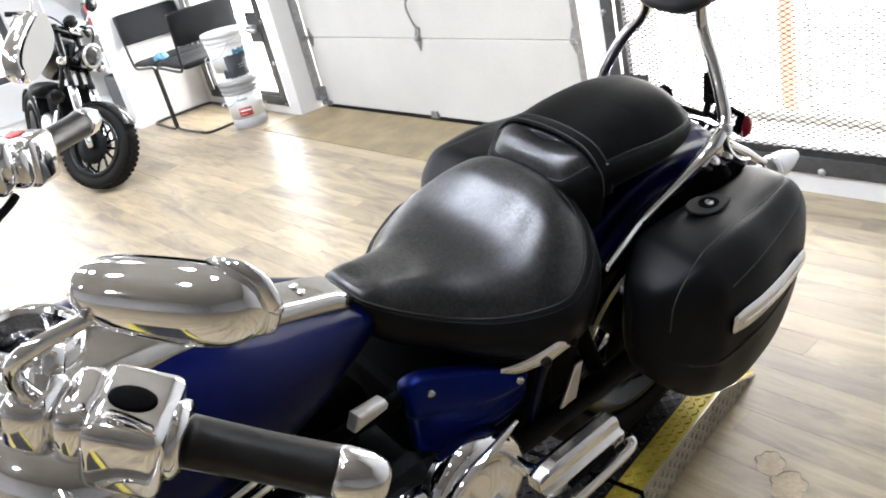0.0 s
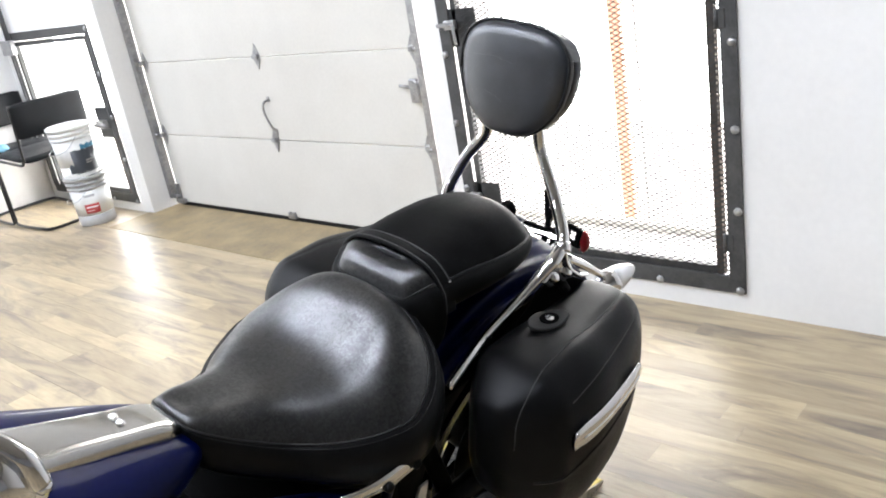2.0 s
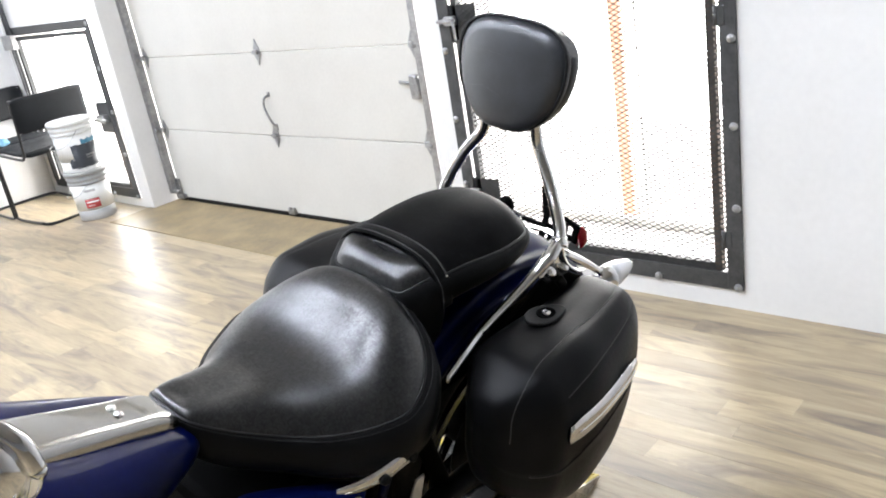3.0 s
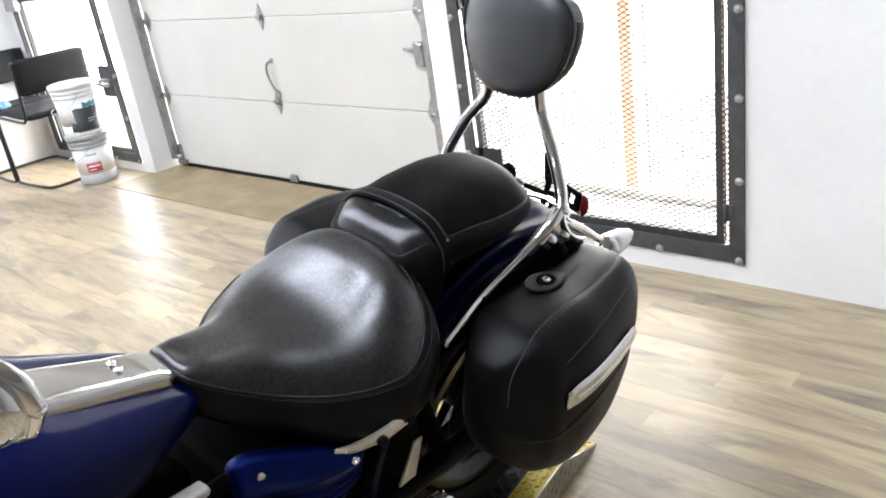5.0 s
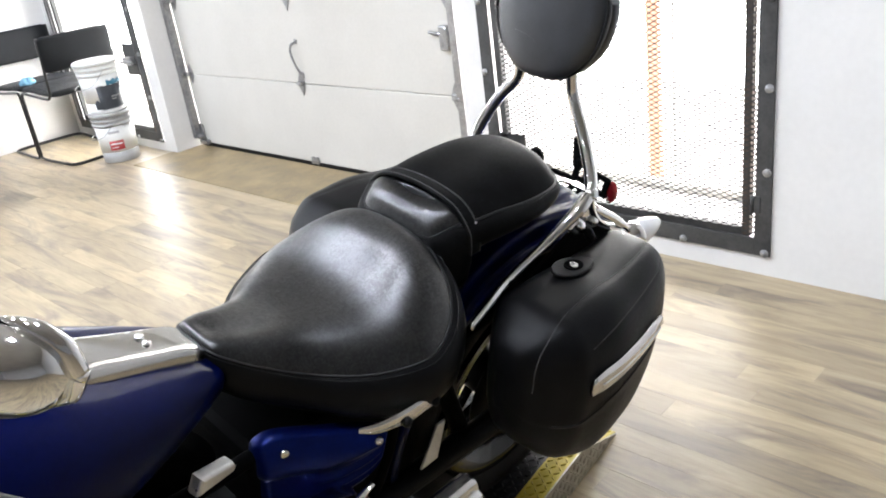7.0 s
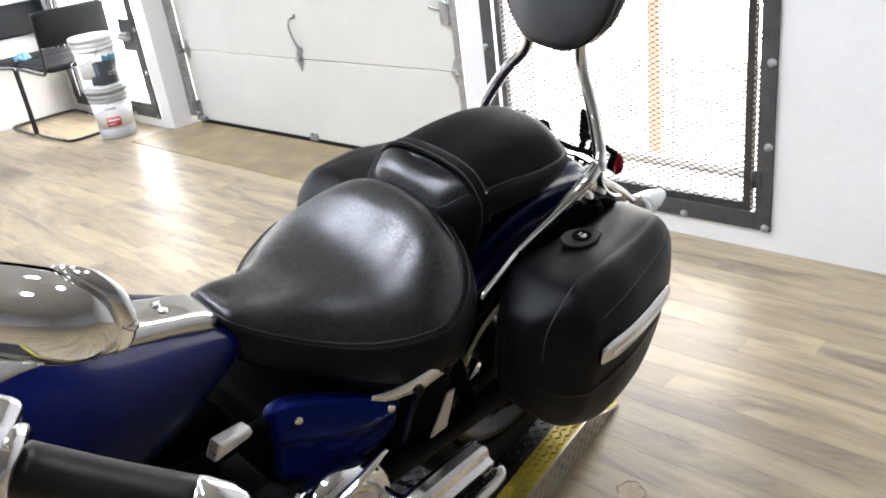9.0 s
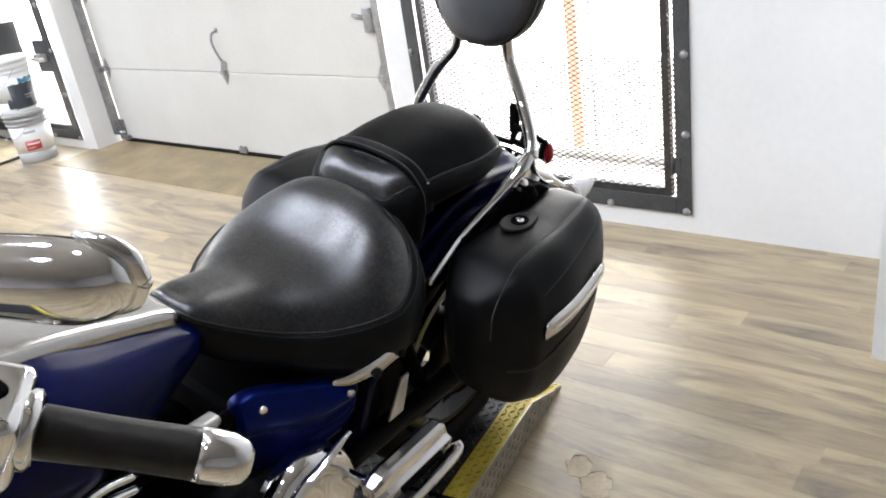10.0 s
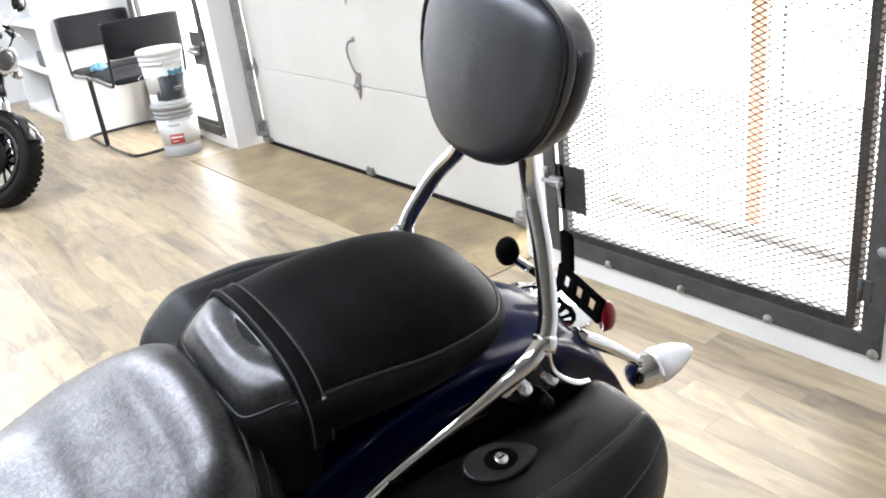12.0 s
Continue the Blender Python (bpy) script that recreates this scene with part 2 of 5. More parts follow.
LENS = surface("clear_lens", (0.72, 0.72, 0.72), (0.85, 0.85, 0.85), (0.08, 0.2), bump=0.1, coat=0.7)
WALL = surface("white_wall", (0.66, 0.65, 0.63), (0.74, 0.73, 0.71), (0.55, 0.75), scale=1.2, fine=40, bump=0.12, bump_scale=90)
WALL_GREY = surface("grey_wall", (0.38, 0.38, 0.385), (0.46, 0.46, 0.465), (0.6, 0.8), scale=1.2)
CEIL = surface("ceiling_paint", (0.40, 0.40, 0.40), (0.48, 0.475, 0.47), (0.7, 0.9), scale=1.0)
DOOR_WHITE = surface("door_paint", (0.52, 0.505, 0.465), (0.60, 0.585, 0.54), (0.4, 0.55), scale=1.5, fine=60, bump=0.10, bump_scale=260)
GATE = surface("gate_steel", (0.035, 0.036, 0.037), (0.085, 0.085, 0.083), (0.45, 0.65), 0.3, scale=14, bump=0.15)
RUST = surface("rusty_steel", (0.045, 0.038, 0.033), (0.13, 0.10, 0.08), (0.6, 0.8), 0.2, scale=25, bump=0.2)
CONCRETE = surface("concrete", (0.42, 0.41, 0.39), (0.60, 0.59, 0.56), (0.7, 0.9), scale=3, bump=0.3, bump_scale=120)
SILL = surface("worn_threshold", (0.14, 0.102, 0.052), (0.36, 0.278, 0.160), (0.35, 0.6), scale=5, fine=60, bump=0.2)
ORANGE = surface("orange_paint", (0.84, 0.42, 0.28), (0.88, 0.52, 0.38), (0.5, 0.7))
PAIL = surface("white_pail", (0.66, 0.66, 0.64), (0.78, 0.78, 0.75), (0.3, 0.45), scale=6, bump=0.05)
PAIL_GREY = surface("grey_pail", (0.30, 0.30, 0.29), (0.40, 0.40, 0.39), (0.35, 0.5), scale=6, bump=0.05)
LABEL_DARK = surface("dark_label", (0.012, 0.016, 0.022), (0.03, 0.035, 0.04), (0.3, 0.5))
LABEL_TEAL = surface("teal_label", (0.02, 0.13, 0.20), (0.05, 0.20, 0.28), (0.3, 0.5))
LABEL_RED = surface("red_label", (0.30, 0.02, 0.02), (0.40, 0.04, 0.035), (0.3, 0.5))
CHAIR_BLACK = surface("chair_fabric", (0.004, 0.0046, 0.0058), (0.009, 0.0102, 0.0125), (0.45, 0.62), bump=0.3, bump_scale=600, spec=0.45, ior=1.3)
FRAME_BLACK = surface("black_tube", (0.010, 0.010, 0.010), (0.020, 0.020, 0.020), (0.25, 0.4))
CLOTH = surface("blue_cloth", (0.10, 0.24, 0.34), (0.17, 0.33, 0.43), (0.8, 0.95), bump=0.4)
DP_BLACK = surface("black_tread", (0.008, 0.008, 0.010), (0.022, 0.022, 0.026), (0.25, 0.45), 0.3, scale=20)
# deck lugs lighter than the plate: silver wear, plus their highlights as colour
DP_WORN_SHINE = surface("worn_shiny_lug", (0.03, 0.03, 0.033), (0.10, 0.10, 0.105), (0.2, 0.4), 0.6, scale=40)
DP_YELLOW = surface("yellow_tread", (0.42, 0.32, 0.03), (0.60, 0.48, 0.06), (0.3, 0.5), 0.1, scale=20)
DP_STEEL = surface("steel_tread", (0.40, 0.37, 0.30), (0.58, 0.55, 0.48), (0.3, 0.5), 0.9, scale=20)
SHELF = surface("shelf_white", (0.66, 0.66, 0.65), (0.76, 0.76, 0.74), (0.5, 0.7))
GREY_PLASTIC = surface("grey_plastic", (0.05, 0.05, 0.055), (0.09, 0.09, 0.095), (0.5, 0.7))
LAMP_GLOW, _n, _l, _b = mat_base("lamp_glow")
_b.inputs["Base Color"].default_value = (1, 1, 1, 1)
_b.inputs["Emission Color"].default_value = (1, 0.98, 0.95, 1)
_b.inputs["Emission Strength"].default_value = 12.0
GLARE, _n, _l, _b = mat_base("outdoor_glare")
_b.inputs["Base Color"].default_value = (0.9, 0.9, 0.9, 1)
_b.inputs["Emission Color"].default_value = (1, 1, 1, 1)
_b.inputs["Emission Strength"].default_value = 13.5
# glow behind the unseen north window, added to light the seat and chrome
GLARE_SOFT, _n, _l, _b = mat_base("added_shop_glow")
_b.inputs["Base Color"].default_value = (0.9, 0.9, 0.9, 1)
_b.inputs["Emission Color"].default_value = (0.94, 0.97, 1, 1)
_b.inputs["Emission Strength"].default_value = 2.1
MIRROR, _n, _l, _b = mat_base("mirror_glass")
_b.inputs["Base Color"].default_value = (0.8, 0.8, 0.8, 1)
_b.inputs["Metallic"].default_value, _b.inputs["Roughness"].default_value = 1.0, 0.03


def plank_mat():
    m, n, l, b = mat_base("vinyl_plank")
    tc = n.new("ShaderNodeTexCoord")
    oi = n.new("ShaderNodeObjectInfo")
    gi = n.new("ShaderNodeNewGeometry")
    rnd = n.new("ShaderNodeMath")
    rnd.operation = "ADD"
    l.new(oi.outputs["Random"], rnd.inputs[0])
    l.new(gi.outputs["Random Per Island"], rnd.inputs[1])
    sh = n.new("ShaderNodeCombineXYZ")
    mul = n.new("ShaderNodeMath")
    mul.operation = "MULTIPLY"
    mul.inputs[1].default_value = 37.0
    l.new(rnd.outputs[0], mul.inputs[0])
    l.new(mul.outputs[0], sh.inputs[0])
    l.new(mul.outputs[0], sh.inputs[1])
    add = n.new("ShaderNodeVectorMath")
    l.new(tc.outputs["Object"], add.inputs[0])
    l.new(sh.outputs[0], add.inputs[1])
    mp = n.new("ShaderNodeMapping")
    mp.inputs["Scale"].default_value = (24, 3.4, 1)
    l.new(add.outputs[0], mp.inputs["Vector"])
    grain = node(n, "ShaderNodeTexNoise", Scale=1.0, Detail=7.0, Roughness=0.62, Distortion=0.8)
    l.new(mp.outputs[0], grain.inputs["Vector"])
    mp2 = n.new("ShaderNodeMapping")
    mp2.inputs["Scale"].default_value = (120, 6, 1)
    l.new(add.outputs[0], mp2.inputs["Vector"])
    fine = node(n, "ShaderNodeTexNoise", Scale=1.0, Detail=4.0)
    l.new(mp2.outputs[0], fine.inputs["Vector"])
    knot = node(n, "ShaderNodeTexVoronoi", Scale=2.6)
    l.new(add.outputs[0], knot.inputs["Vector"])
    kr = ramp(n, [(0.018, (0.22, 0.20, 0.18)), (0.045, (1, 1, 1))])
    l.new(knot.outputs["Distance"], kr.inputs[0])
    col = ramp(n, [(0.27, (0.160, 0.131, 0.101)), (0.40, (0.258, 0.212, 0.157)), (0.51, (0.368, 0.300, 0.199)), (0.70, (0.450, 0.376, 0.256))])
    tone = ramp(n, [(0.0, (0.80, 0.77, 0.74)), (0.5, (0.97, 0.95, 0.91)), (1.0, (1.10, 1.07, 1.0))])
    fr = n.new("ShaderNodeMath")
    fr.operation = "FRACT"
    mul3 = n.new("ShaderNodeMath")
    mul3.operation = "MULTIPLY"
    mul3.inputs[1].default_value = 7.31
    l.new(rnd.outputs[0], mul3.inputs[0])
    l.new(mul3.outputs[0], fr.inputs[0])
    l.new(fr.outputs[0], tone.inputs[0])
    m1 = n.new("ShaderNodeMix")
    m1.data_type, m1.blend_type = "RGBA", "MULTIPLY"
    m1.inputs[0].default_value = 1.0
    l.new(col.outputs[0], m1.inputs[6])
    l.new(tone.outputs[0], m1.inputs[7])
    m2 = n.new("ShaderNodeMix")
    m2.data_type, m2.blend_type = "RGBA", "MULTIPLY"
    m2.inputs[0].default_value = 0.7
    l.new(m1.outputs[2], m2.inputs[6])
    l.new(kr.outputs[0], m2.inputs[7])
    fr2 = ramp(n, [(0.3, (0.90, 0.90, 0.90)), (0.7, (1.05, 1.05, 1.05))])
    l.new(fine.outputs[0], fr2.inputs[0])
    m3 = n.new("ShaderNodeMix")
    m3.data_type, m3.blend_type = "RGBA", "MULTIPLY"
    m3.inputs[0].default_value = 1.0
    l.new(m2.outputs[2], m3.inputs[6])
    l.new(fr2.outputs[0], m3.inputs[7])
    mp4 = n.new("ShaderNodeMapping")
    mp4.inputs["Scale"].default_value = (9, 1.7, 1)
    l.new(add.outputs[0], mp4.inputs["Vector"])
    stain = node(n, "ShaderNodeTexNoise", Scale=1.0, Detail=5.0, Roughness=0.65, Distortion=1.2)
    l.new(mp4.outputs[0], stain.inputs["Vector"])
    l.new(stain.outputs[0], col.inputs[0])
    sr = ramp(n, [(0.30, (0.84, 0.81, 0.78)), (0.46, (0.98, 0.97, 0.95)), (0.7, (1.06, 1.05, 1.03))])
    l.new(grain.outputs[0], sr.inputs[0])
    m4 = n.new("ShaderNodeMix")
    m4.data_type, m4.blend_type = "RGBA", "MULTIPLY"
    m4.inputs[0].default_value = 1.0
    l.new(m3.outputs[2], m4.inputs[6])
    l.new(sr.outputs[0], m4.inputs[7])
    l.new(m4.outputs[2], b.inputs["Base Color"])
    mr = n.new("ShaderNodeMapRange")
    mr.inputs[3].default_value, mr.inputs[4].default_value = 0.36, 0.48
    b.inputs["Coat Weight"].default_value, b.inputs["Coat Roughness"].default_value = 0.5, 0.38
    l.new(grain.outputs[0], mr.inputs[0])
    l.new(mr.outputs[0], b.inputs["Roughness"])
    bp = node(n, "ShaderNodeBump", Strength=0.035, Distance=0.003)
    l.new(fine.outputs[0], bp.inputs["Height"])
    l.new(bp.outputs[0], b.inputs["Normal"])
    return m


PLANK = plank_mat()
WORN = surface("worn_floor", (0.40, 0.31, 0.20), (0.56, 0.46, 0.31), (0.4, 0.6), scale=30, bump=0.2)
WORN_EDGE = surface("torn_edge", (0.10, 0.08, 0.06), (0.22, 0.18, 0.13), (0.5, 0.7), scale=60, bump=0.3)

# ---- setting ----
WX, DX, YL, YR, H = 2.705, 2.89, 6.36, 0.345, 3.2
floor = solid("floor", box(-7, 3.1, -5, 8.8, -0.12, -0.006), CONCRETE, "grey subfloor under wood-look vinyl planks", "floor", "structure")
solid("ceiling", box(-7, 3.1, -5, 8.8, H, H + 0.15), CEIL, "plain grey ceiling", "ceiling", "structure")
solid("ground", box(2.92, 60, -40, 50, -0.2, -0.02), CONCRETE, "bright concrete pavement outside", "ground", "structure")
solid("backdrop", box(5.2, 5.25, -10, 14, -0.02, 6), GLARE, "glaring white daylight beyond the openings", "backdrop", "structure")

GY0, GY1, GZ0, GZ1 = 1.055, 2.235, 0.075, 2.75
WY0, WY1, WZ0, WZ1 = 5.065, 6.27, 0.06, 1.215
DY0, DY1, DZ1 = 2.365, 4.93, 2.2
T = 3.02


def wall(name, x0, x1, y0, y1, z0=0.0, z1=H, label="plain white painted wall"):
    return solid(name, box(x0, x1, y0, y1, z0, z1), WALL, label, "wall", "structure")


wall("wall_east", WX, T, YR, GY0)
wall("wall_east_low", WX, T, GY0, GY1, 0, GZ0)
wall("wall_east_high", WX, T, GY0, GY1, GZ1, H)
wall("wall_east_pier", WX, T, GY1, DY0)
wall("wall_east_lintel", WX, T, DY0, DY1, DZ1, H)
wall("wall_east_jamb", WX, T, DY1, WY0)
wall("wall_east_sill", WX, T, WY0, WY1, 0, WZ0)
wall("wall_east_head", WX, T, WY0, WY1, WZ1, H)
wall("wall_east_end", WX, T, WY1, YL)
wall("wall_south_return", 2.13, T, YR - 0.25, YR)
wall("wall_south_face", 2.13, 2.42, -5, YR - 0.25)
wall("wall_north_return", 2.10, T, YL, YL + 0.14)
wall("wall_north_face", 2.62, 2.80, YL + 0.14, 8.6)
solid("wall_south", box(-7, T, -5.2, -5, 0, H), WALL_GREY, "grey painted showroom wall", "wall", "structure")
# unseen shopfront, added for highlights on the seat rim, bolster and chrome
NY = 8.6
for nm, x0, x1, z0, z1 in (("wall_north_west", -7, -5.2, 0, H), ("wall_north_pier", 2.0, T, 0, H), ("wall_north_sill", -5.2, 2.0, 0, 0.35), ("wall_north_head", -5.2, 2.0, 2.95, H)):
    solid(nm, box(x0, x1, NY, NY + 0.2, z0, z1), WALL, "plain white painted wall", "wall", "structure")
shop = thing("unseen_shop_window", pose(-1.6, NY, 0), "unseen shopfront window with dark metal bars, added for its reflections", "window")
tagged(shop, "unseen shopfront window with dark metal bars, added for its reflections", "window", kind="structure")
for k in range(7):
    part("mullion", box(-3.6 + 1.19 * k, -3.53 + 1.19 * k, 0.06, 0.13, 0.35, 2.95, 0.004), GATE, shop)
for z in (0.35, 1.95, 2.89):
    part("transom", box(-3.6, 3.6, 0.065, 0.125, z, z + 0.06, 0.004), GATE, shop)
solid("backdrop_north", box(-7, 2.9, NY + 0.9, NY + 0.95, 0, 5), GLARE_SOFT, "added pale glow beyond the unseen shopfront", "backdrop", "structure")
solid("wall_west", box(-7.2, -7, -5, 8.8, 0, H), WALL_GREY, "grey painted showroom wall", "wall", "structure")
solid("threshold", box(2.42, 2.93, DY0 - 0.02, 4.99, -0.02, 0.004), SILL, "worn brown wood-look strip along the garage door", "threshold", "structure")

# overhead lamps: rows extended to widen seat highlight; (1.75, 5.5) added to brighten chairs
for lx, ly in [(x, y) for x in (-0.6, 0.6) for y in (0.4, 1.4, 2.4, 3.4, 4.4, 5.4, 6.5, 7.6)] + [(-3.4, y) for y in (1.0, 3.2, 6.0)] + [(1.75, 5.5)]:
    lamp = thing("ceiling_lamp", pose(lx, ly, H), "round white ceiling lamp, switched on", "lamp", "ceiling lamps")
    part("housing", lathe([(0.02, 0.0), (0.115, 0.0), (0.125, -0.02), (0.125, -0.05), (0.11, -0.06)], 24), ALU, lamp)
    part("diffuser", lathe([(0.105, -0.058), (0.10, -0.066), (0.01, -0.068)], 24), LAMP_GLOW, lamp)
    area_lamp("ceiling_light", pose(lx, ly, H - 0.09), 0.20, 0.20, 34, (0.895, 0.970, 1.125), "DISK")


# ---- garage door ----
def garage_door():
    d = thing("garage_door", pose(DX, 3.715, 0), "cream white sectional garage door, closed, with steel hinges", "garage door")
    w, hgt = 2.36, 0.4535
    for k in range(5):
        z0 = 0.025 + k * hgt
        part("panel", box(0, 0.045, -w / 2, w / 2, z0, z0 + hgt - 0.004, 0.004, 2), DOOR_WHITE, d)
    part("bottom_seal", box(-0.004, 0.05, -w / 2, w / 2, 0.002, 0.024, 0.006), RUBBER, d, "black rubber bottom seal")
    for side in (1, -1):
        part("track", joined(box(-0.045, -0.005, side * (w / 2 + 0.012) - 0.012, side * (w / 2 + 0.012) + 0.012, 0.06, 2.2, 0.003), box(-0.05, -0.044, side * (w / 2 + 0.02) - 0.02, side * (w / 2 + 0.02) + 0.02, 0.06, 2.2)), STEEL, d, "grey galvanised steel track")
        part("bottom_bracket", joined(box(-0.03, -0.002, side * (w / 2 - 0.04) - 0.045, side * (w / 2 - 0.04) + 0.045, 0.02, 0.05, 0.004), box(-0.014, -0.002, side * (w / 2 - 0.02) - 0.022, side * (w / 2 - 0.02) + 0.022, 0.03, 0.15, 0.004), lathe([(0.016, -0.03), (0.016, 0.03)], 14, pose(-0.03, side * (w / 2 - 0.02), 0.07, 90))), STEEL, d, "galvanised corner bracket with roller")
        for k in range(1, 5):
            z = 0.025 + k * hgt
            part("edge_hinge", joined(plate([(-0.03, 0), (0, 0.062), (0.03, 0), (0, -0.062)], 0.006, pose(-0.001, side * (w / 2 - 0.045), z, 90, 0, -90), 0.001), box(-0.03, -0.004, side * (w / 2 - 0.03) - 0.022, side * (w / 2 - 0.03) + 0.022, z - 0.014, z + 0.014, 0.003), lathe([(0.018, -0.012), (0.018, 0.012)], 14, pose(-0.035, side * (w / 2 + 0.004), z, 90))), STEEL, d)
    for k in range(1, 5):
        z = 0.025 + k * hgt
        part("centre_hinge", joined(plate([(-0.026, 0.012), (0, 0.068), (0.026, 0.012), (0.026, -0.012), (0, -0.068), (-0.026, -0.012)], 0.005, pose(-0.001, 0, z, 90, 0, -90), 0.001), box(-0.022, -0.004, -0.017, 0.017, z - 0.012, z + 0.012, 0.003), lathe([(0.007, -0.022), (0.007, 0.022)], 10, pose(-0.016, 0, z, 90))), STEEL, d)
    part("handle_foot", joined(block(0.006, 0.024, 0.036, pose(-0.004, -0.022, 0.525), 0.002), block(0.006, 0.020, 0.026, pose(-0.004, -0.014, 0.704), 0.002)), STEEL, d)
    part("lift_handle", tube([(-0.003, -0.022, 0.530), (-0.022, -0.020, 0.552), (-0.032, -0.006, 0.60), (-0.034, 0.006, 0.65), (-0.028, -0.002, 0.690), (-0.003, -0.014, 0.700)], 0.0065, 28, 8), STEEL, d, "grey lift handle")
    part("bottom_clip", joined(box(-0.02, -0.002, -0.03, 0.03, 0.02, 0.045, 0.003), box(-0.02, -0.004, -0.028, -0.008, 0.045, 0.06, 0.003), box(-0.02, -0.004, 0.008, 0.028, 0.045, 0.06, 0.003)), STEEL, d)
    part("slide_bolt", joined(box(-0.03, -0.002, -w / 2 + 0.015, -w / 2 + 0.085, 0.69, 0.80, 0.006), tube([(-0.018, -w / 2 + 0.05, 0.755), (-0.02, -w / 2 + 0.15, 0.768)], 0.008, 6, 8), tube([(-0.03, -w / 2 + 0.02, 0.70), (-0.035, -w / 2 + 0.03, 0.80)], 0.012, 6, 8)), STEEL, d, "galvanised slide bolt")
    return d


garage_door()


# ---- steel mesh gates ----
def mesh_gate(name, y0, y1, z0, z1, label, meshed):
    """A welded angle frame bolted to the wall round an opening, with an inner leaf of expanded mesh."""
    g = thing(name, pose(WX, 0, 0), label, "security gate")
    f = 0.055
    for a, b, c, d in ((y0, y0 + f, z0, z1), (y1 - f, y1, z0, z1), (y0 + f, y1 - f, z0, z0 + 0.062), (y0 + f, y1 - f, z1 - f, z1)):
        part("frame_bar", box(-0.012, -0.002, a, b, c, d, 0.002), GATE, g)
    ly0, ly1, lz0, lz1 = y0 + f + 0.022, y1 - f - 0.008, z0 + 0.058, z1 - f - 0.01
    t = 0.027
    for a, b, c, d, mt in ((ly0, ly0 + t, lz0, lz1, RUST), (ly1 - t, ly1, lz0, lz1, GATE), (ly0 + t, ly1 - t, lz0, lz0 + 0.03, GATE), (ly0 + t, ly1 - t, lz1 - t, lz1, GATE)):
        part("leaf_bar", box(0.0, 0.03, a, b, c, d, 0.003), mt, g)
    # expanded mesh: zigzag strands
    px, pz, r = 0.036, 0.0092, 0.0021
    verts, faces = [], []
    nz = int((lz1 - z0 - 0.066) / pz)
    ny = int((y1 - y0 - 2 * f) / px)
    ya, za = y0 + f, z0 + 0.062
    for k in range(nz):
        pts = []
        for i in range(2 * ny + 1):
            up = (i + k) % 2
            pts.append((ya + i * px / 2, za + (k + 0.5) * pz + (0.5 if up else -0.5) * pz * 0.92))
        base = len(verts)
        for i, (yy, zz) in enumerate(pts):
            verts += [(-0.006, yy, zz + r), (-0.002, yy, zz - r), (-0.005, yy, zz - r * 1.2)]
        for i in range(len(pts) - 1):
            for q in range(3):
                a, b = base + 3 * i + q, base + 3 * i + (q + 1) % 3
                faces.append((a, b, b + 3, a + 3))
    if meshed:
        me = bpy.data.meshes.new("expanded_mesh")
        me.from_pydata(verts, [], faces)
        me.materials.append(GATE)
        ob = new("expanded_mesh", me)
        ob.parent = g
        tagged(ob, "dark expanded metal mesh", kind="stuff")
    z = z0 + 0.30
    while z < z1:
        for yy in (y0 + 0.016, y1 - 0.016):
            part("bolt", lathe([(0.0145, 0), (0.0145, 0.004), (0.010, 0.009), (0.001, 0.010)], 12, aim((-0.012, yy, z), (-1, yy, z))), STEEL, g)
        z += 0.277
    for i in range(4):
        yy = y0 + 0.018 + i * (y1 - y0 - 0.036) / 3.9
        part("bolt", lathe([(0.0145, 0), (0.0145, 0.004), (0.010, 0.009), (0.001, 0.010)], 12, aim((-0.012, yy, z0 + 0.012), (-1, yy, z0 + 0.012))), STEEL, g)
    return g, (ly0, ly1, lz0, lz1)


gate, leaf = mesh_gate("mesh_gate", GY0 - 0.005, GY1 + 0.005, GZ0, GZ1, "dark grey steel frame gate with expanded metal mesh, closed", True)
for z in (0.26, 1.00, 1.75):
    part("hinge", joined(box(-0.016, -0.002, GY0 + 0.03, GY0 + 0.052, z - 0.03, z + 0.03, 0.003), lathe([(0.007, -0.03), (0.007, 0.03)], 10, pose(-0.014, GY0 + 0.058, z))), GATE, gate)
for z0, z1 in ((0.235, 0.40), (0.955, 1.10)):
    part("latch_plate", box(0.0, 0.006, 2.06, 2.20, z0, z1, 0.002), GATE, gate, "flat steel guard plate behind the latch")
    part("latch", joined(box(-0.03, -0.009, 2.145, 2.20, z1 - 0.075, z1 - 0.04, 0.004), lathe([(0.008, -0.05), (0.008, 0.045)], 12, pose(-0.03, 2.18, z1 - 0.057, 90)), tube([(-0.03, 2.15, z1 - 0.058), (-0.05, 2.135, z1 - 0.06), (-0.05, 2.13, z1 - 0.13)], 0.006, 10, 8)), STEEL, gate, "galvanised slide latch")

win, wleaf = mesh_gate("window_gate", WY0, WY1, WZ0, WZ1, "dark steel frame round a bright low opening", False)
part("latch_plate", box(-0.010, -0.002, 5.13, 5.29, 0.50, 0.70, 0.002), GATE, win)
part("latch", joined(box(-0.05, -0.011, 5.15, 5.25, 0.57, 0.62, 0.006), lathe([(0.01, -0.07), (0.01, 0.07)], 10, pose(-0.05, 5.2, 0.59, 90))), STEEL, win)
part("corner_bracket", box(-0.05, -0.013, 6.14, 6.30, 1.07, 1.17, 0.004), STEEL, win, "small reddish grey bracket")
for dz in (0.0, 0.045):
    part("brace", tube([(-0.03, 6.21 - dz, 0.12), (-0.03, 6.21 - dz, 1.9)], 0.010, 4, 8), GATE, win)

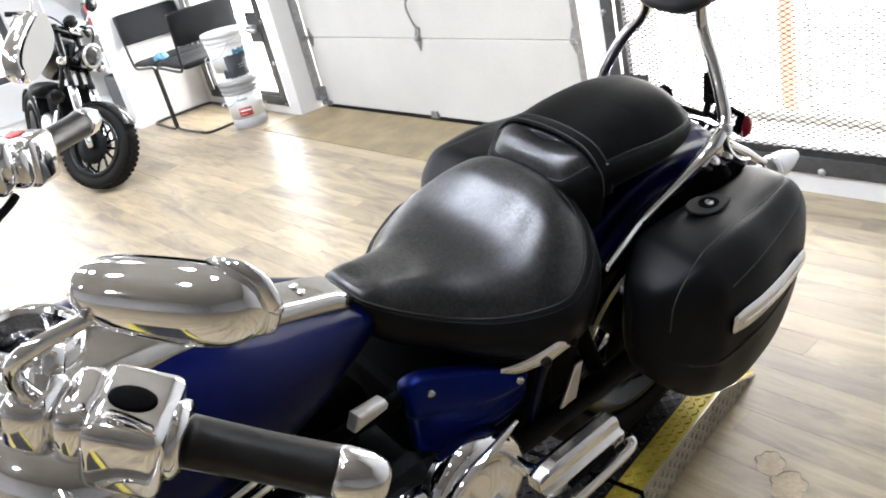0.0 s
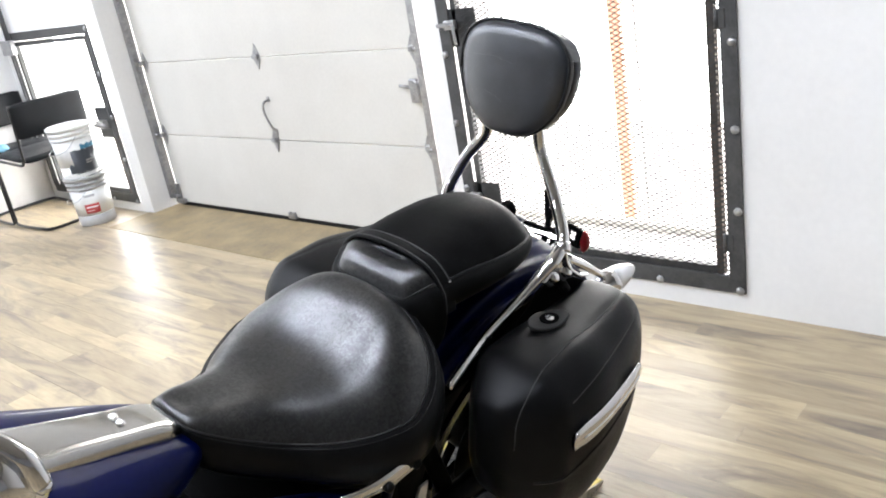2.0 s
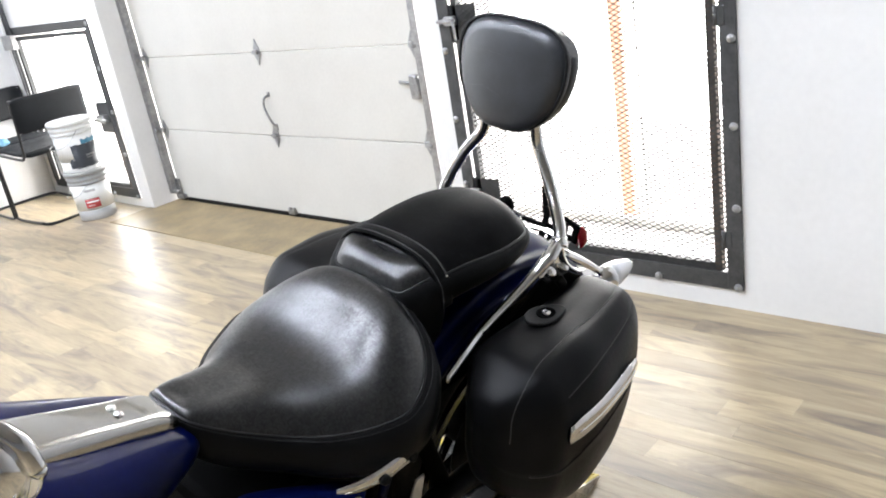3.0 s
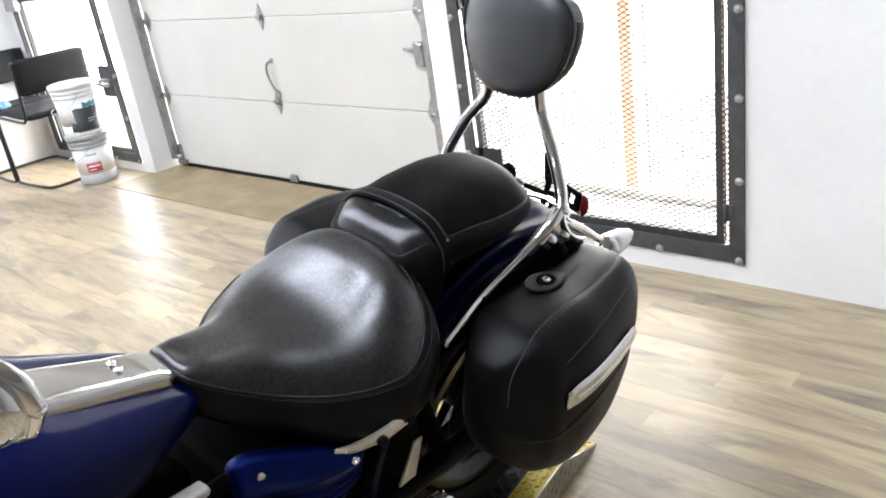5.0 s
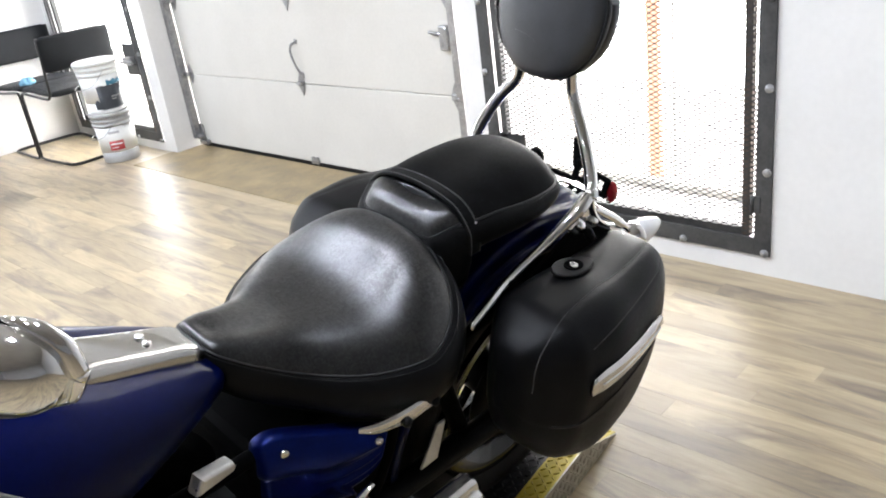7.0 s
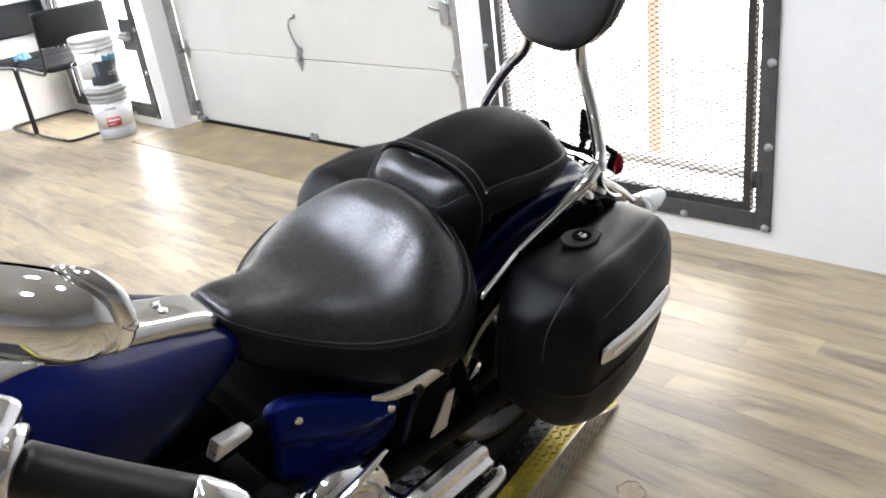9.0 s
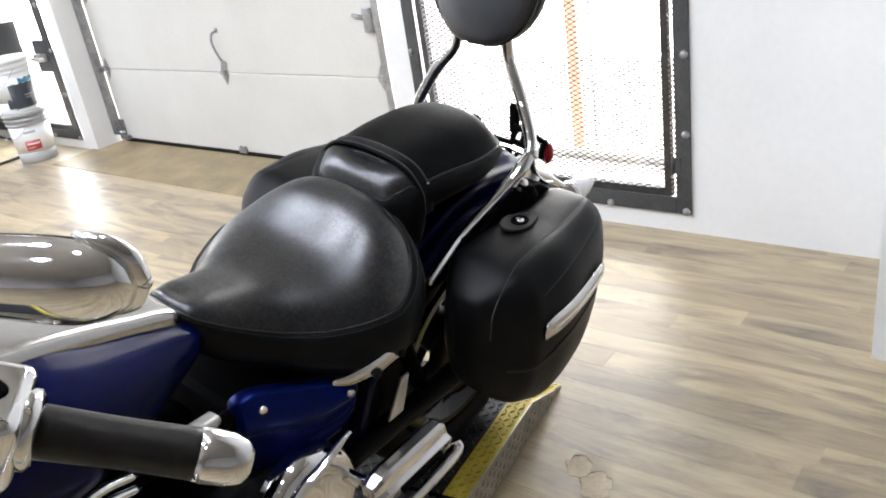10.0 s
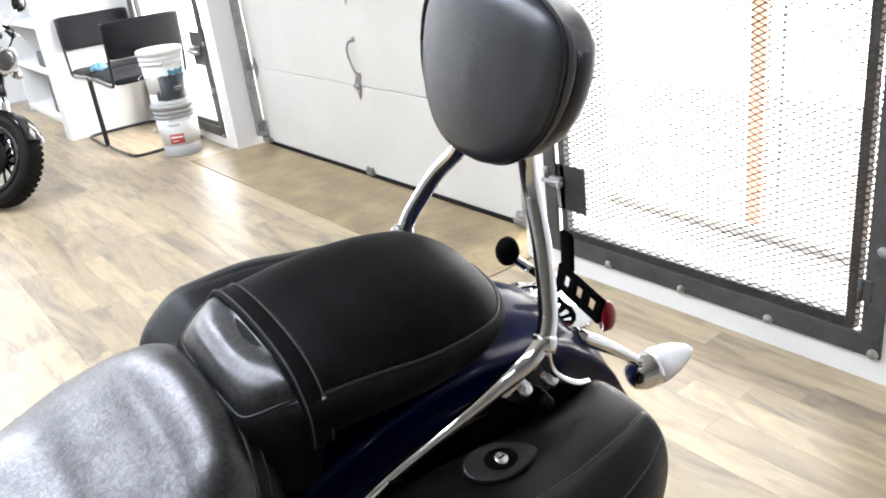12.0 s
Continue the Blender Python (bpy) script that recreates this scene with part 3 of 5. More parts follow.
# outside the gate
solid("orange_post", box(3.42, 3.46, 1.86, 1.92, -0.02, 3.0, 0.006), ORANGE, "orange painted post standing outside the gate", "post")
solid("drain_pipe", tube([(3.44, 1.80, -0.02), (3.44, 1.80, 3.0)], 0.007, 4, 10), PAIL, "thin pale pipe beside the orange post", "pipe")
solid("kerb", box(3.36, 3.42, -2, 8, -0.02, 0.015, 0.008), CONCRETE, "low concrete kerb outside the gate", "kerb", "structure")

# ---- the blue motorcycle ----
BIKE = pose(0.9, 1.172, 0.08, 13, 0, -1)
bike = thing("motorcycle", BIKE, "dark blue touring motorcycle, black leather seats and chrome, leaning on stand", "motorcycle")


def hull(keys, dish=None, n=2.4, stations=40, sides=40, m=2.4, relief=None):
    """A body along x: keys (x, y centre, half width, bottom, top). Returns a surface point function and its mesh."""
    xs0, xs1 = min(k[0] for k in keys), max(k[0] for k in keys)

    def point(x, a):
        yc, w, b, t = crv(keys, x)
        c, s = math.cos(a), math.sin(a)
        y = w * spow(c, 2 / n)
        z = (b + t) / 2 + (t - b) / 2 * spow(s, 2 / m)
        if dish and s > 0:
            z -= crv(dish, x)[0] * (1 - min(1, abs(y / max(w, 1e-4))) ** 2.2) * s
        if relief:
            k = relief(x, math.degrees(a) % 360)
            y, z = y * k, (b + t) / 2 + (z - (b + t) / 2) * k
        return Vector((x, yc + y, z))
    rings = []
    for i in range(stations + 1):
        f = i / stations
        x = xs0 + (xs1 - xs0) * (0.5 - 0.5 * math.cos(math.pi * f)) 
        rings.append([point(x, 2 * math.pi * k / sides) for k in range(sides)])
    return point, rings_mesh(rings)


def seam(point, xa, mat, parent, name="piping", r=0.0022, off=1.0, n=40):
    """A cord laid on a body's surface through (x, angle in degrees) pairs."""
    line = []
    for i in range(n):
        f = i / (n - 1) * (len(xa) - 1)
        j = min(int(f), len(xa) - 2)
        k = [(q, *xa[q]) for q in range(len(xa))]
        x, a = crv(k, f)
        line.append(point(x, radians(a)))
    return part(name, tube(line, r, n, 6, smooth=False), mat, parent)


# rider's seat and passenger seat: a top panel inside a piped loop, and a skirt below it
def cushion(loop, spine, base, flare, front_x, rear_x, puff=0.008, n=96):
    """loop: (x, half width, z) of the welt from front to rear; spine: (x, z) along the middle; base: (x, z) of the skirt's foot."""
    half = [Vector((x, -w, z)) for x, w, z in loop]
    near = path_points(half, n // 2)
    ring = near + [Vector((p.x, -p.y, p.z)) for p in reversed(near)]
    x0, x1 = near[0].x, near[-1].x
    m = len(ring)
    out = []
    for k in range(m):
        d = ring[(k + 1) % m] - ring[(k - 1) % m]
        v = Vector((d.y, -d.x, 0))
        out.append(v.normalized() if v.length > 1e-6 else Vector((1, 0, 0)))
    rows = []
    for f in (1.0, 0.94, 0.86, 0.77, 0.68, 0.59, 0.50, 0.41, 0.32, 0.24, 0.17, 0.11, 0.065, 0.03, 0.01):
        row = []
        for p in ring:
            u = (p.x - x0) / (x1 - x0)
            c = Vector((front_x + (rear_x - front_x) * u, 0, 0))
            xx = p.x + (c.x - p.x) * f
            up = 1 - (1 - f) ** 2.6
            z = p.z + (crv(spine, xx)[0] - p.z) * up + puff * math.sin(math.pi * f ** 0.5) ** 2
            row.append(Vector((xx, p.y * (1 - f), z)))
        rows.append(row)
    rows.append([p + Vector((0, 0, -0.002)) for p in ring])
    for off, dn in ((0.004, 0.0005), (0.45, 0.05), (0.8, 0.18), (1.0, 0.38), (0.95, 0.62), (0.75, 0.85), (0.4, 1.0), (-0.6, 1.06)):
        row = []
        for p, v in zip(ring, out):
            zb, k = crv(base, p.x)[0], crv(flare, p.x)[0]
            row.append(p + v * (off * k) + Vector((0, 0, (zb - p.z) * dn)))
        rows.append(row)
    rows.append([Vector((front_x + (rear_x - front_x) * (p.x - x0) / (x1 - x0), 0, crv(base, p.x)[0])) for p in ring])
    cut = 16
    top, skirt = rings_mesh(rows[:cut + 1], cap=False), rings_mesh(rows[cut:], cap=False)
    for b in (top, skirt):
        bmesh.ops.remove_doubles(b, verts=b.verts, dist=1e-5)
    return ring, rows, top, skirt


LOOP = [(-0.267, 0.004, 0.763), (-0.266, 0.028, 0.762), (-0.260, 0.046, 0.757), (-0.238, 0.063, 0.742), (-0.208, 0.076, 0.722), (-0.155, 0.103, 0.695), (-0.105, 0.147, 0.688), (-0.055, 0.178, 0.686), (-0.005, 0.198, 0.689),
        (0.025, 0.197, 0.694), (0.06, 0.184, 0.706), (0.088, 0.163, 0.724), (0.106, 0.135, 0.750), (0.116, 0.095, 0.777), (0.120, 0.05, 0.790), (0.121, 0.004, 0.794)]
SPINE = [(-0.27, 0.765), (-0.235, 0.766), (-0.18, 0.757), (-0.11, 0.746), (-0.055, 0.748), (-0.025, 0.754), (0.02, 0.774), (0.06, 0.796), (0.09, 0.803), (0.121, 0.795)]
welt, rows, bm, skirt = cushion(LOOP, SPINE, [(-0.27, 0.705), (-0.22, 0.665), (-0.15, 0.628), (-0.05, 0.602), (0.06, 0.60), (0.122, 0.66)], [(-0.27, 0.006), (-0.2, 0.010), (-0.1, 0.016), (0.0, 0.020), (0.08, 0.026), (0.122, 0.028)], -0.235, 0.075)
rider_seat = part("rider_seat", bm, LEATHER, bike, "black leather rider's seat, scuffed and shiny on top")
part("skirt", skirt, VINYL, rider_seat, "matt black side of the seat")
part("piping", tube(welt + welt[:1], 0.0028, len(welt) + 1, 6, smooth=False), PIPING, rider_seat)
part("stitching", tube([p + Vector((0, 0, 0.0005)) for p in rows[-8][4:-4]], 0.0008, len(welt) - 8, 6, smooth=False), PIPING, rider_seat)


def strap_band(line, half, rise):
    rings = []
    ctr = sum(line, Vector()) / len(line)
    for p_ in line:
        out = Vector((0, p_.y - ctr.y, p_.z - ctr.z)).normalized()
        rings.append([p_ + Vector((x, 0, 0)) + out * h for x, h in ((-half, -0.006), (-half, rise * 0.6), (-half * 0.85, rise), (half * 0.85, rise), (half, rise * 0.6), (half, -0.006))])
    return rings_mesh(rings)


LOOP_P = [(0.150, 0.006, 0.815), (0.152, 0.06, 0.812), (0.158, 0.092, 0.808), (0.18, 0.106, 0.812), (0.25, 0.116, 0.813), (0.31, 0.119, 0.806), (0.36, 0.116, 0.800), (0.42, 0.104, 0.793), (0.455, 0.082, 0.789), (0.478, 0.048, 0.789), (0.486, 0.006, 0.790)]
SPINE_P = [(0.14, 0.815), (0.165, 0.832), (0.19, 0.840), (0.26, 0.853), (0.34, 0.861), (0.40, 0.855), (0.45, 0.832), (0.487, 0.795)]
welt, rows, bm, skirt = cushion(LOOP_P, SPINE_P, [(0.14, 0.745), (0.19, 0.762), (0.25, 0.765), (0.38, 0.762), (0.487, 0.770)], [(0.14, 0.016), (0.25, 0.018), (0.40, 0.012), (0.487, 0.008)], 0.20, 0.43, 0.006)
pillion = part("passenger_seat", bm, LEATHER_B, bike, "matt black leather passenger seat")
part("skirt", skirt, LEATHER_B, pillion)
part("piping", tube(welt + welt[:1], 0.0024, len(welt) + 1, 6, smooth=False), PIPING, pillion)
LOOP_B = [(0.119, 0.004, 0.794), (0.120, 0.05, 0.794), (0.124, 0.074, 0.795), (0.136, 0.085, 0.801), (0.155, 0.094, 0.809), (0.172, 0.100, 0.814), (0.180, 0.085, 0.818), (0.182, 0.04, 0.826), (0.182, 0.004, 0.828)]
welt, rows, bm, skirt = cushion(LOOP_B, [(0.118, 0.797), (0.130, 0.819), (0.15, 0.829), (0.17, 0.831), (0.183, 0.828)], [(0.11, 0.69), (0.19, 0.69)], [(0.11, 0.010), (0.15, 0.022), (0.19, 0.024)], 0.140, 0.165, 0.009)
bolster = part("bolster", bm, LEATHER, pillion, "shiny rounded front bolster of the passenger seat")
part("skirt", skirt, LEATHER_B, bolster)
part("piping", tube(welt[2:-2], 0.0022, len(welt) - 4, 6, smooth=False), PIPING, bolster)
line = path_points([(0.186, y, z) for y, z in ((-0.122, 0.762), (-0.121, 0.782), (-0.113, 0.807), (-0.075, 0.8385), (0.0, 0.8475), (0.075, 0.8385), (0.113, 0.807), (0.121, 0.782), (0.122, 0.762))], 50)
strap = part("strap", strap_band(line, 0.0145, 0.003), LEATHER_B, pillion, "black leather strap across the seat")
mid = Vector((0.186, 0, 0.775))
for dx in (-0.0105, 0.0105):
    part("stitching", tube([p + Vector((dx, 0, 0)) + (p - mid).normalized() * 0.003 for p in line], 0.0011, 50, 6, smooth=False), THREAD, strap)
for y in (-0.113, 0.113):
    part("stud", lathe([(0.0028, 0), (0.0028, 0.0015), (0.001, 0.002)], 10, aim((0.196, y, 0.810), (0.196, y * 3, 0.95))), STEEL, strap)

# backrest
back = part("backrest", tube([(0.466, 0.128, 0.785), (0.478, 0.126, 0.815), (0.500, 0.104, 0.875), (0.512, 0.068, 0.93), (0.505, 0.056, 0.985), (0.50, 0.052, 1.05), (0.50, 0.0, 1.075), (0.50, -0.052, 1.05), (0.505, -0.055, 0.985), (0.512, -0.062, 0.93), (0.500, -0.102, 0.87), (0.478, -0.143, 0.81), (0.462, -0.158, 0.785)], 0.0118, 80, 14), CHROME, bike, "chrome sissy bar")


def pad_outline(a, g):
    c, s = math.cos(a), math.sin(a)
    z = 0.097 * spow(s, 2 / 2.9)
    w = 0.124 * (1.0 - 0.17 * (0.5 - 0.5 * z / 0.097) - 0.21 * max(0, -z / 0.097) ** 1.6 - 0.05 * max(0, z / 0.097) ** 3)
    return Vector((0, g * w * spow(c, 2 / 3.1), g * z))


rings = []
for x, g in ((0.0, 0.05), (0.0, 0.5), (0.001, 0.80), (0.004, 0.91), (0.010, 0.97), (0.018, 0.995), (0.022, 1.0), (0.026, 0.985), (0.038, 0.99), (0.062, 0.985), (0.074, 0.95), (0.082, 0.85), (0.084, 0.5), (0.084, 0.05)):
    rings.append([pad_outline(2 * math.pi * k / 48, g) + Vector((0.448 + x, -0.016, 1.066 - 0.1 * x)) for k in range(48)])
    for v in rings[-1]:
        v.x += 0.12 * (v.z - 1.066) + 1.2 * (v.y + 0.016) ** 2 * (1 if x < 0.03 else 0)
pad = part("backrest_pad", rings_mesh(rings), LEATHER_PAD, bike, "black leather backrest pad with creases")
part("piping", tube([Vector((0.472 + 0.12 * p.z, p.y - 0.016, 1.066 + p.z)) for p in (pad_outline(2 * math.pi * k / 60, 1.003) for k in range(61))], 0.003, 61, 6, smooth=False), PIPING, pad)

for pts in (((0.0, -0.034), (0.02, -0.026), (0.05, -0.024), (0.085, -0.036)), ((-0.02, 0.035), (0.03, 0.040), (0.075, 0.034))):
    part("crease", tube([(0.4476 + 0.12 * z + 1.2 * y * y, y - 0.016, 1.066 + z) for y, z in pts], [0.0001, 0.00022, 0.0001], 24, 6), LEATHER_PAD, pad)

# saddlebags
BAG = [(0.137, -0.235, 0.010, 0.53, 0.60), (0.149, -0.241, 0.039, 0.472, 0.646), (0.186, -0.247, 0.075, 0.418, 0.672), (0.233, -0.244, 0.105, 0.372, 0.690), (0.32, -0.248, 0.109, 0.338, 0.692), (0.418, -0.242, 0.103, 0.337, 0.682),
       (0.518, -0.228, 0.090, 0.36, 0.676), (0.579, -0.208, 0.078, 0.41, 0.664), (0.612, -0.203, 0.050, 0.45, 0.612), (0.632, -0.205, 0.012, 0.50, 0.56)]


def saddlebag(sign):
    keys = [(k[0] - 0.02 * (sign > 0), sign * (-k[1] + 0.03 * (sign > 0)), *k[2:]) for k in BAG]
    upper = [(0.155, 10), (0.158, 35), (0.17, 58), (0.20, 74), (0.26, 82), (0.36, 86), (0.48, 85), (0.60, 82)]
    middle = [(0.25, 40), (0.30, 46), (0.38, 52), (0.46, 55), (0.54, 54), (0.61, 50)]
    lid = [(0.137, -20), (0.18, -12), (0.24, -3), (0.32, 2), (0.42, 5), (0.52, 7), (0.632, 8)]

    def relief(x, deg):
        """Sewn grooves in the cover and a lower tray set back under the lid."""
        u = (deg if sign > 0 else 180 - deg + 360) % 360
        u = u - 360 if u > 180 else u
        edge = crv(lid, x)[0]
        k = 1.0 - 0.010 * math.exp(-((u - crv(upper, x)[0]) / 2.2) ** 2) - (0.008 * math.exp(-((u - crv(middle, x)[0]) / 2.0) ** 2) if x > 0.25 else 0)
        low = max(0.0, min(1.0, (edge - u) / 3)) * max(0.0, min(1.0, (u + 160) / 3))
        return k + 0.10 * math.exp(-((u - 135) / 22) ** 2) - 0.030 * low - 0.010 * math.exp(-((u - edge + 1.5) / 1.6) ** 2)

    pt, bm = hull(keys, None, 3.0, 56, 140, 2.7, relief)
    bag = part("saddlebag", bm, VINYL, bike, "black leather-covered hard saddlebag")
    o = (lambda a: a) if sign > 0 else (lambda a: 180 - a)
    for line, name, mat, r in ((upper, "stitching", THREAD, 0.0012), (middle, "stitching", THREAD, 0.0012), (lid[1:-1], "lid_seam", PIPING, 0.0026)):
        seam(pt, [(x, o(a)) for x, a in line], mat, bag, name, r, n=60)
    # trim strip
    ends = [pt(0.235, radians(o(13))), pt(0.475, radians(o(18)))]
    st = [(pt(0.235 + 0.24 * i / 14, radians(o(13 + 5 * i / 14))) * 0.55 + ends[0].lerp(ends[1], i / 14) * 0.45) + Vector((0, sign * 0.006, 0.001)) for i in range(15)]
    part("trim_strip", tube(st, [0.018, 0.0235, 0.0235, 0.0235, 0.0235, 0.0235, 0.018], 40, 14, 0.36, up=(0, 1, 0)), CHROME_SOFT, bag, "chrome trim strip")
    part("strip_rib", tube([p + Vector((0, sign * 0.006, 0.002)) for p in st[1:-1]], 0.004, 24, 8), CHROME, bag)
    # lock
    c = Vector((0.359, sign * 0.206, 0.692))
    m = Matrix.Translation(c) @ pose(0, 0, 0, sign * -6, 3, sign * 12)
    almond = [(0.047 * math.cos(t) * abs(math.cos(t)) ** 0.15, 0.024 * math.sin(t) * (1 - 0.2 * math.cos(t))) for t in (2 * math.pi * k / 28 for k in range(28))]
    part("lock_plate", plate(almond, 0.007, m, 0.0025), PIPING, bag, "black almond-shaped lock surround")
    part("lock_recess", lathe([(0.016, 0.0065), (0.0165, 0.0085), (0.0145, 0.009), (0.013, 0.0075), (0.001, 0.0072)], 28, m @ Matrix.Diagonal((1.25, 0.85, 1, 1))), BLACK, bag)
    part("lock", lathe([(0.0085, 0.006), (0.0085, 0.0095), (0.007, 0.0105), (0.001, 0.0105)], 24, m), CHROME_SOFT, bag, "round metal key lock")
    part("key_slot", block(0.008, 0.002, 0.002, m @ pose(0, 0, 0.0103, 0, 0, 20)), BLACK, bag)
    return bag


saddlebag(-1)
saddlebag(1)

# guard rails, struts, fender
RAIL = [(0.13, -0.170, 0.662), (0.19, -0.160, 0.678), (0.25, -0.150, 0.692), (0.33, -0.151, 0.718), (0.39, -0.156, 0.745), (0.43, -0.161, 0.768), (0.462, -0.158, 0.787)]
for sgn in (1, -1):
    near = Matrix.Translation((0, -0.03 if sgn < 0 else 0.0, 0))
    pts = [(x, sgn * y, z) for x, y, z in RAIL]
    rail = part("bag_rail", tube(pts, [0.006, 0.0075, 0.0075, 0.008, 0.010, 0.013, 0.0115], 40, 10), CHROME, bike, "chrome rail over the saddlebag")
    part("collar", lathe([(0.0135, -0.009), (0.015, -0.006), (0.015, 0.006), (0.0135, 0.009)], 16, aim((0.460, sgn * -0.159, 0.783), (0.482, sgn * -0.142, 0.82))), CHROME, rail)
    part("clip", block(0.018, 0.02, 0.012, pose(0.25, sgn * -0.152, 0.688, 0, 15, 0), 0.003), BLACK, rail, "black plastic clip")
    part("strut", tube([(0.455, sgn * -0.160, 0.780), (0.463, sgn * -0.164, 0.752), (0.480, sgn * -0.169, 0.728), (0.506, sgn * -0.174, 0.708), (0.53, sgn * -0.176, 0.700)], [0.013, 0.010, 0.008, 0.0065, 0.004], 24, 10, 0.7), CHROME, rail)
    part("gusset", plate([(0.395, 0.738), (0.425, 0.756), (0.452, 0.772), (0.470, 0.738), (0.500, 0.712), (0.455, 0.706), (0.418, 0.716)], 0.013, Matrix.Translation((0, sgn * -0.160 + 0.0065, 0)) @ pose(0, 0, 0, 90), 0.005, 3), CHROME, rail, "chrome cast fork joining the rail and strut")
    part("spring_bolt", joined(*[lathe([(0.008, -0.002), (0.0095, 0.0), (0.008, 0.002)], 14, aim((0.452 + 0.004 * q, sgn * -0.172, 0.712 - 0.0055 * q), (0.8, sgn * -0.172, 0.23))) for q in range(4)]), DARK_METAL, rail)
    for x, z in ((0.425, 0.735), (0.468, 0.728)):
        part("bolt", lathe([(0.010, 0), (0.010, 0.008), (0.006, 0.012), (0.001, 0.012)], 12, aim((x, sgn * -0.165, z), (x, sgn * -1, z + 0.5))), CHROME, rail)
    rail.matrix_basis = near
    part("support_plate", plate([(0.30, 0.66), (0.42, 0.715), (0.52, 0.69), (0.59, 0.645), (0.60, 0.56), (0.34, 0.58)], 0.006, Matrix.Translation((0, sgn * -0.146, 0)) @ pose(0, 0, 0, 90)), BLACK, bike)

rings = []
for i in range(41):
    a = radians(175 - i * 145 / 40)
    cx, cz, r = 0.38, 0.33, 0.395 + 0.033 * max(0.0, min(1.0, (math.degrees(a) - 35) / 35))
    ctr = Vector((cx + r * 1.06 * math.cos(a), 0, cz + r * math.sin(a)))
    rad = Vector((math.cos(a), 0, math.sin(a)))
    w = 0.124
    ring = []
    for k in range(65):
        f = -1 + 2 * k / 64
        bead = 0.011 * math.exp(-((abs(f) - 0.62) / 0.085) ** 2) - 0.005 * math.exp(-((abs(f) - 0.80) / 0.05) ** 2) + 0.004 * math.exp(-((abs(f) - 0.92) / 0.04) ** 2)
        ring.append(ctr + Vector((0, (w + bead) * math.sin(f * 1.45), 0)) - rad * (0.10 * (1 - math.cos(f * 1.45)) - bead))
    for k in range(65):
        f = 1 - 2 * k / 64
        ring.append(ctr + Vector((0, (w - 0.004) * math.sin(f * 1.45), 0)) - rad * (0.10 * (1 - math.cos(f * 1.45)) + 0.004))
    rings.append(ring)
part("rear_fender", rings_mesh(rings), BLUE, bike, "glossy dark blue rear fender")

# tank with chrome console
TANK = [(-0.80, 0.006, 0.066, 0.74, 0.855), (-0.78, 0.008, 0.108, 0.70, 0.885), (-0.70, 0.010, 0.155, 0.65, 0.896), (-0.60, 0.011, 0.171, 0.625, 0.886), (-0.50, 0.012, 0.162, 0.630, 0.858), (-0.40, 0.012, 0.134, 0.648, 0.812), (-0.32, 0.009, 0.101, 0.675, 0.778), (-0.27, 0.005, 0.075, 0.695, 0.755), (-0.245, 0, 0.045, 0.705, 0.738)]
_pt, bm = hull(TANK, None, 2.7, 40, 44, 2.5)
tank = part("fuel_tank", bm, BLUE, bike, "glossy dark blue fuel tank")
CON = [(-0.82, -0.018, 0.077, 0.83, 0.895), (-0.80, -0.018, 0.090, 0.83, 0.909), (-0.70, -0.018, 0.094, 0.83, 0.918), (-0.62, -0.017, 0.079, 0.82, 0.907), (-0.52, -0.015, 0.059, 0.79, 0.875), (-0.42, -0.011, 0.047, 0.76, 0.837), (-0.34, -0.007, 0.041, 0.745, 0.804), (-0.285, -0.004, 0.039, 0.735, 0.782), (-0.27, -0.003, 0.033, 0.735, 0.770)]
con_pt, bm = hull(CON, None, 6.0, 32, 40, 3.2)
console = part("console", bm, CHROME_DIM, tank, "chrome tank console")
for y in (-0.009, 0.009):
    c = con_pt(-0.338, radians(90)) + Vector((0, y, -0.001))
    part("bolt", lathe([(0.006, 0), (0.006, 0.004), (0.004, 0.006), (0.001, 0.006)], 12, aim(c, c + Vector((-0.2, 0, 1)))), CHROME, console)
sp = Vector((-0.665, 0, 0.914))
part("speedometer", lathe([(0.054, -0.02), (0.058, 0.01), (0.053, 0.020), (0.046, 0.018), (0.044, 0.012), (0.001, 0.010)], 36, aim(sp, sp + Vector((0.25, 0, 1)))), CHROME, console, "round chrome instrument bezel")
part("dial", lathe([(0.044, 0.0135), (0.001, 0.0137)], 36, aim(sp, sp + Vector((0.25, 0, 1)))), GLOSS_BLACK, console)
part("trim", tube([con_pt(-0.75 + 0.47 * i / 10, radians(-22)) for i in range(11)], 0.004, 30, 8), CHROME, console)
part("trim", tube([con_pt(-0.75 + 0.47 * i / 10, radians(202)) for i in range(11)], 0.004, 30, 8), CHROME, console)

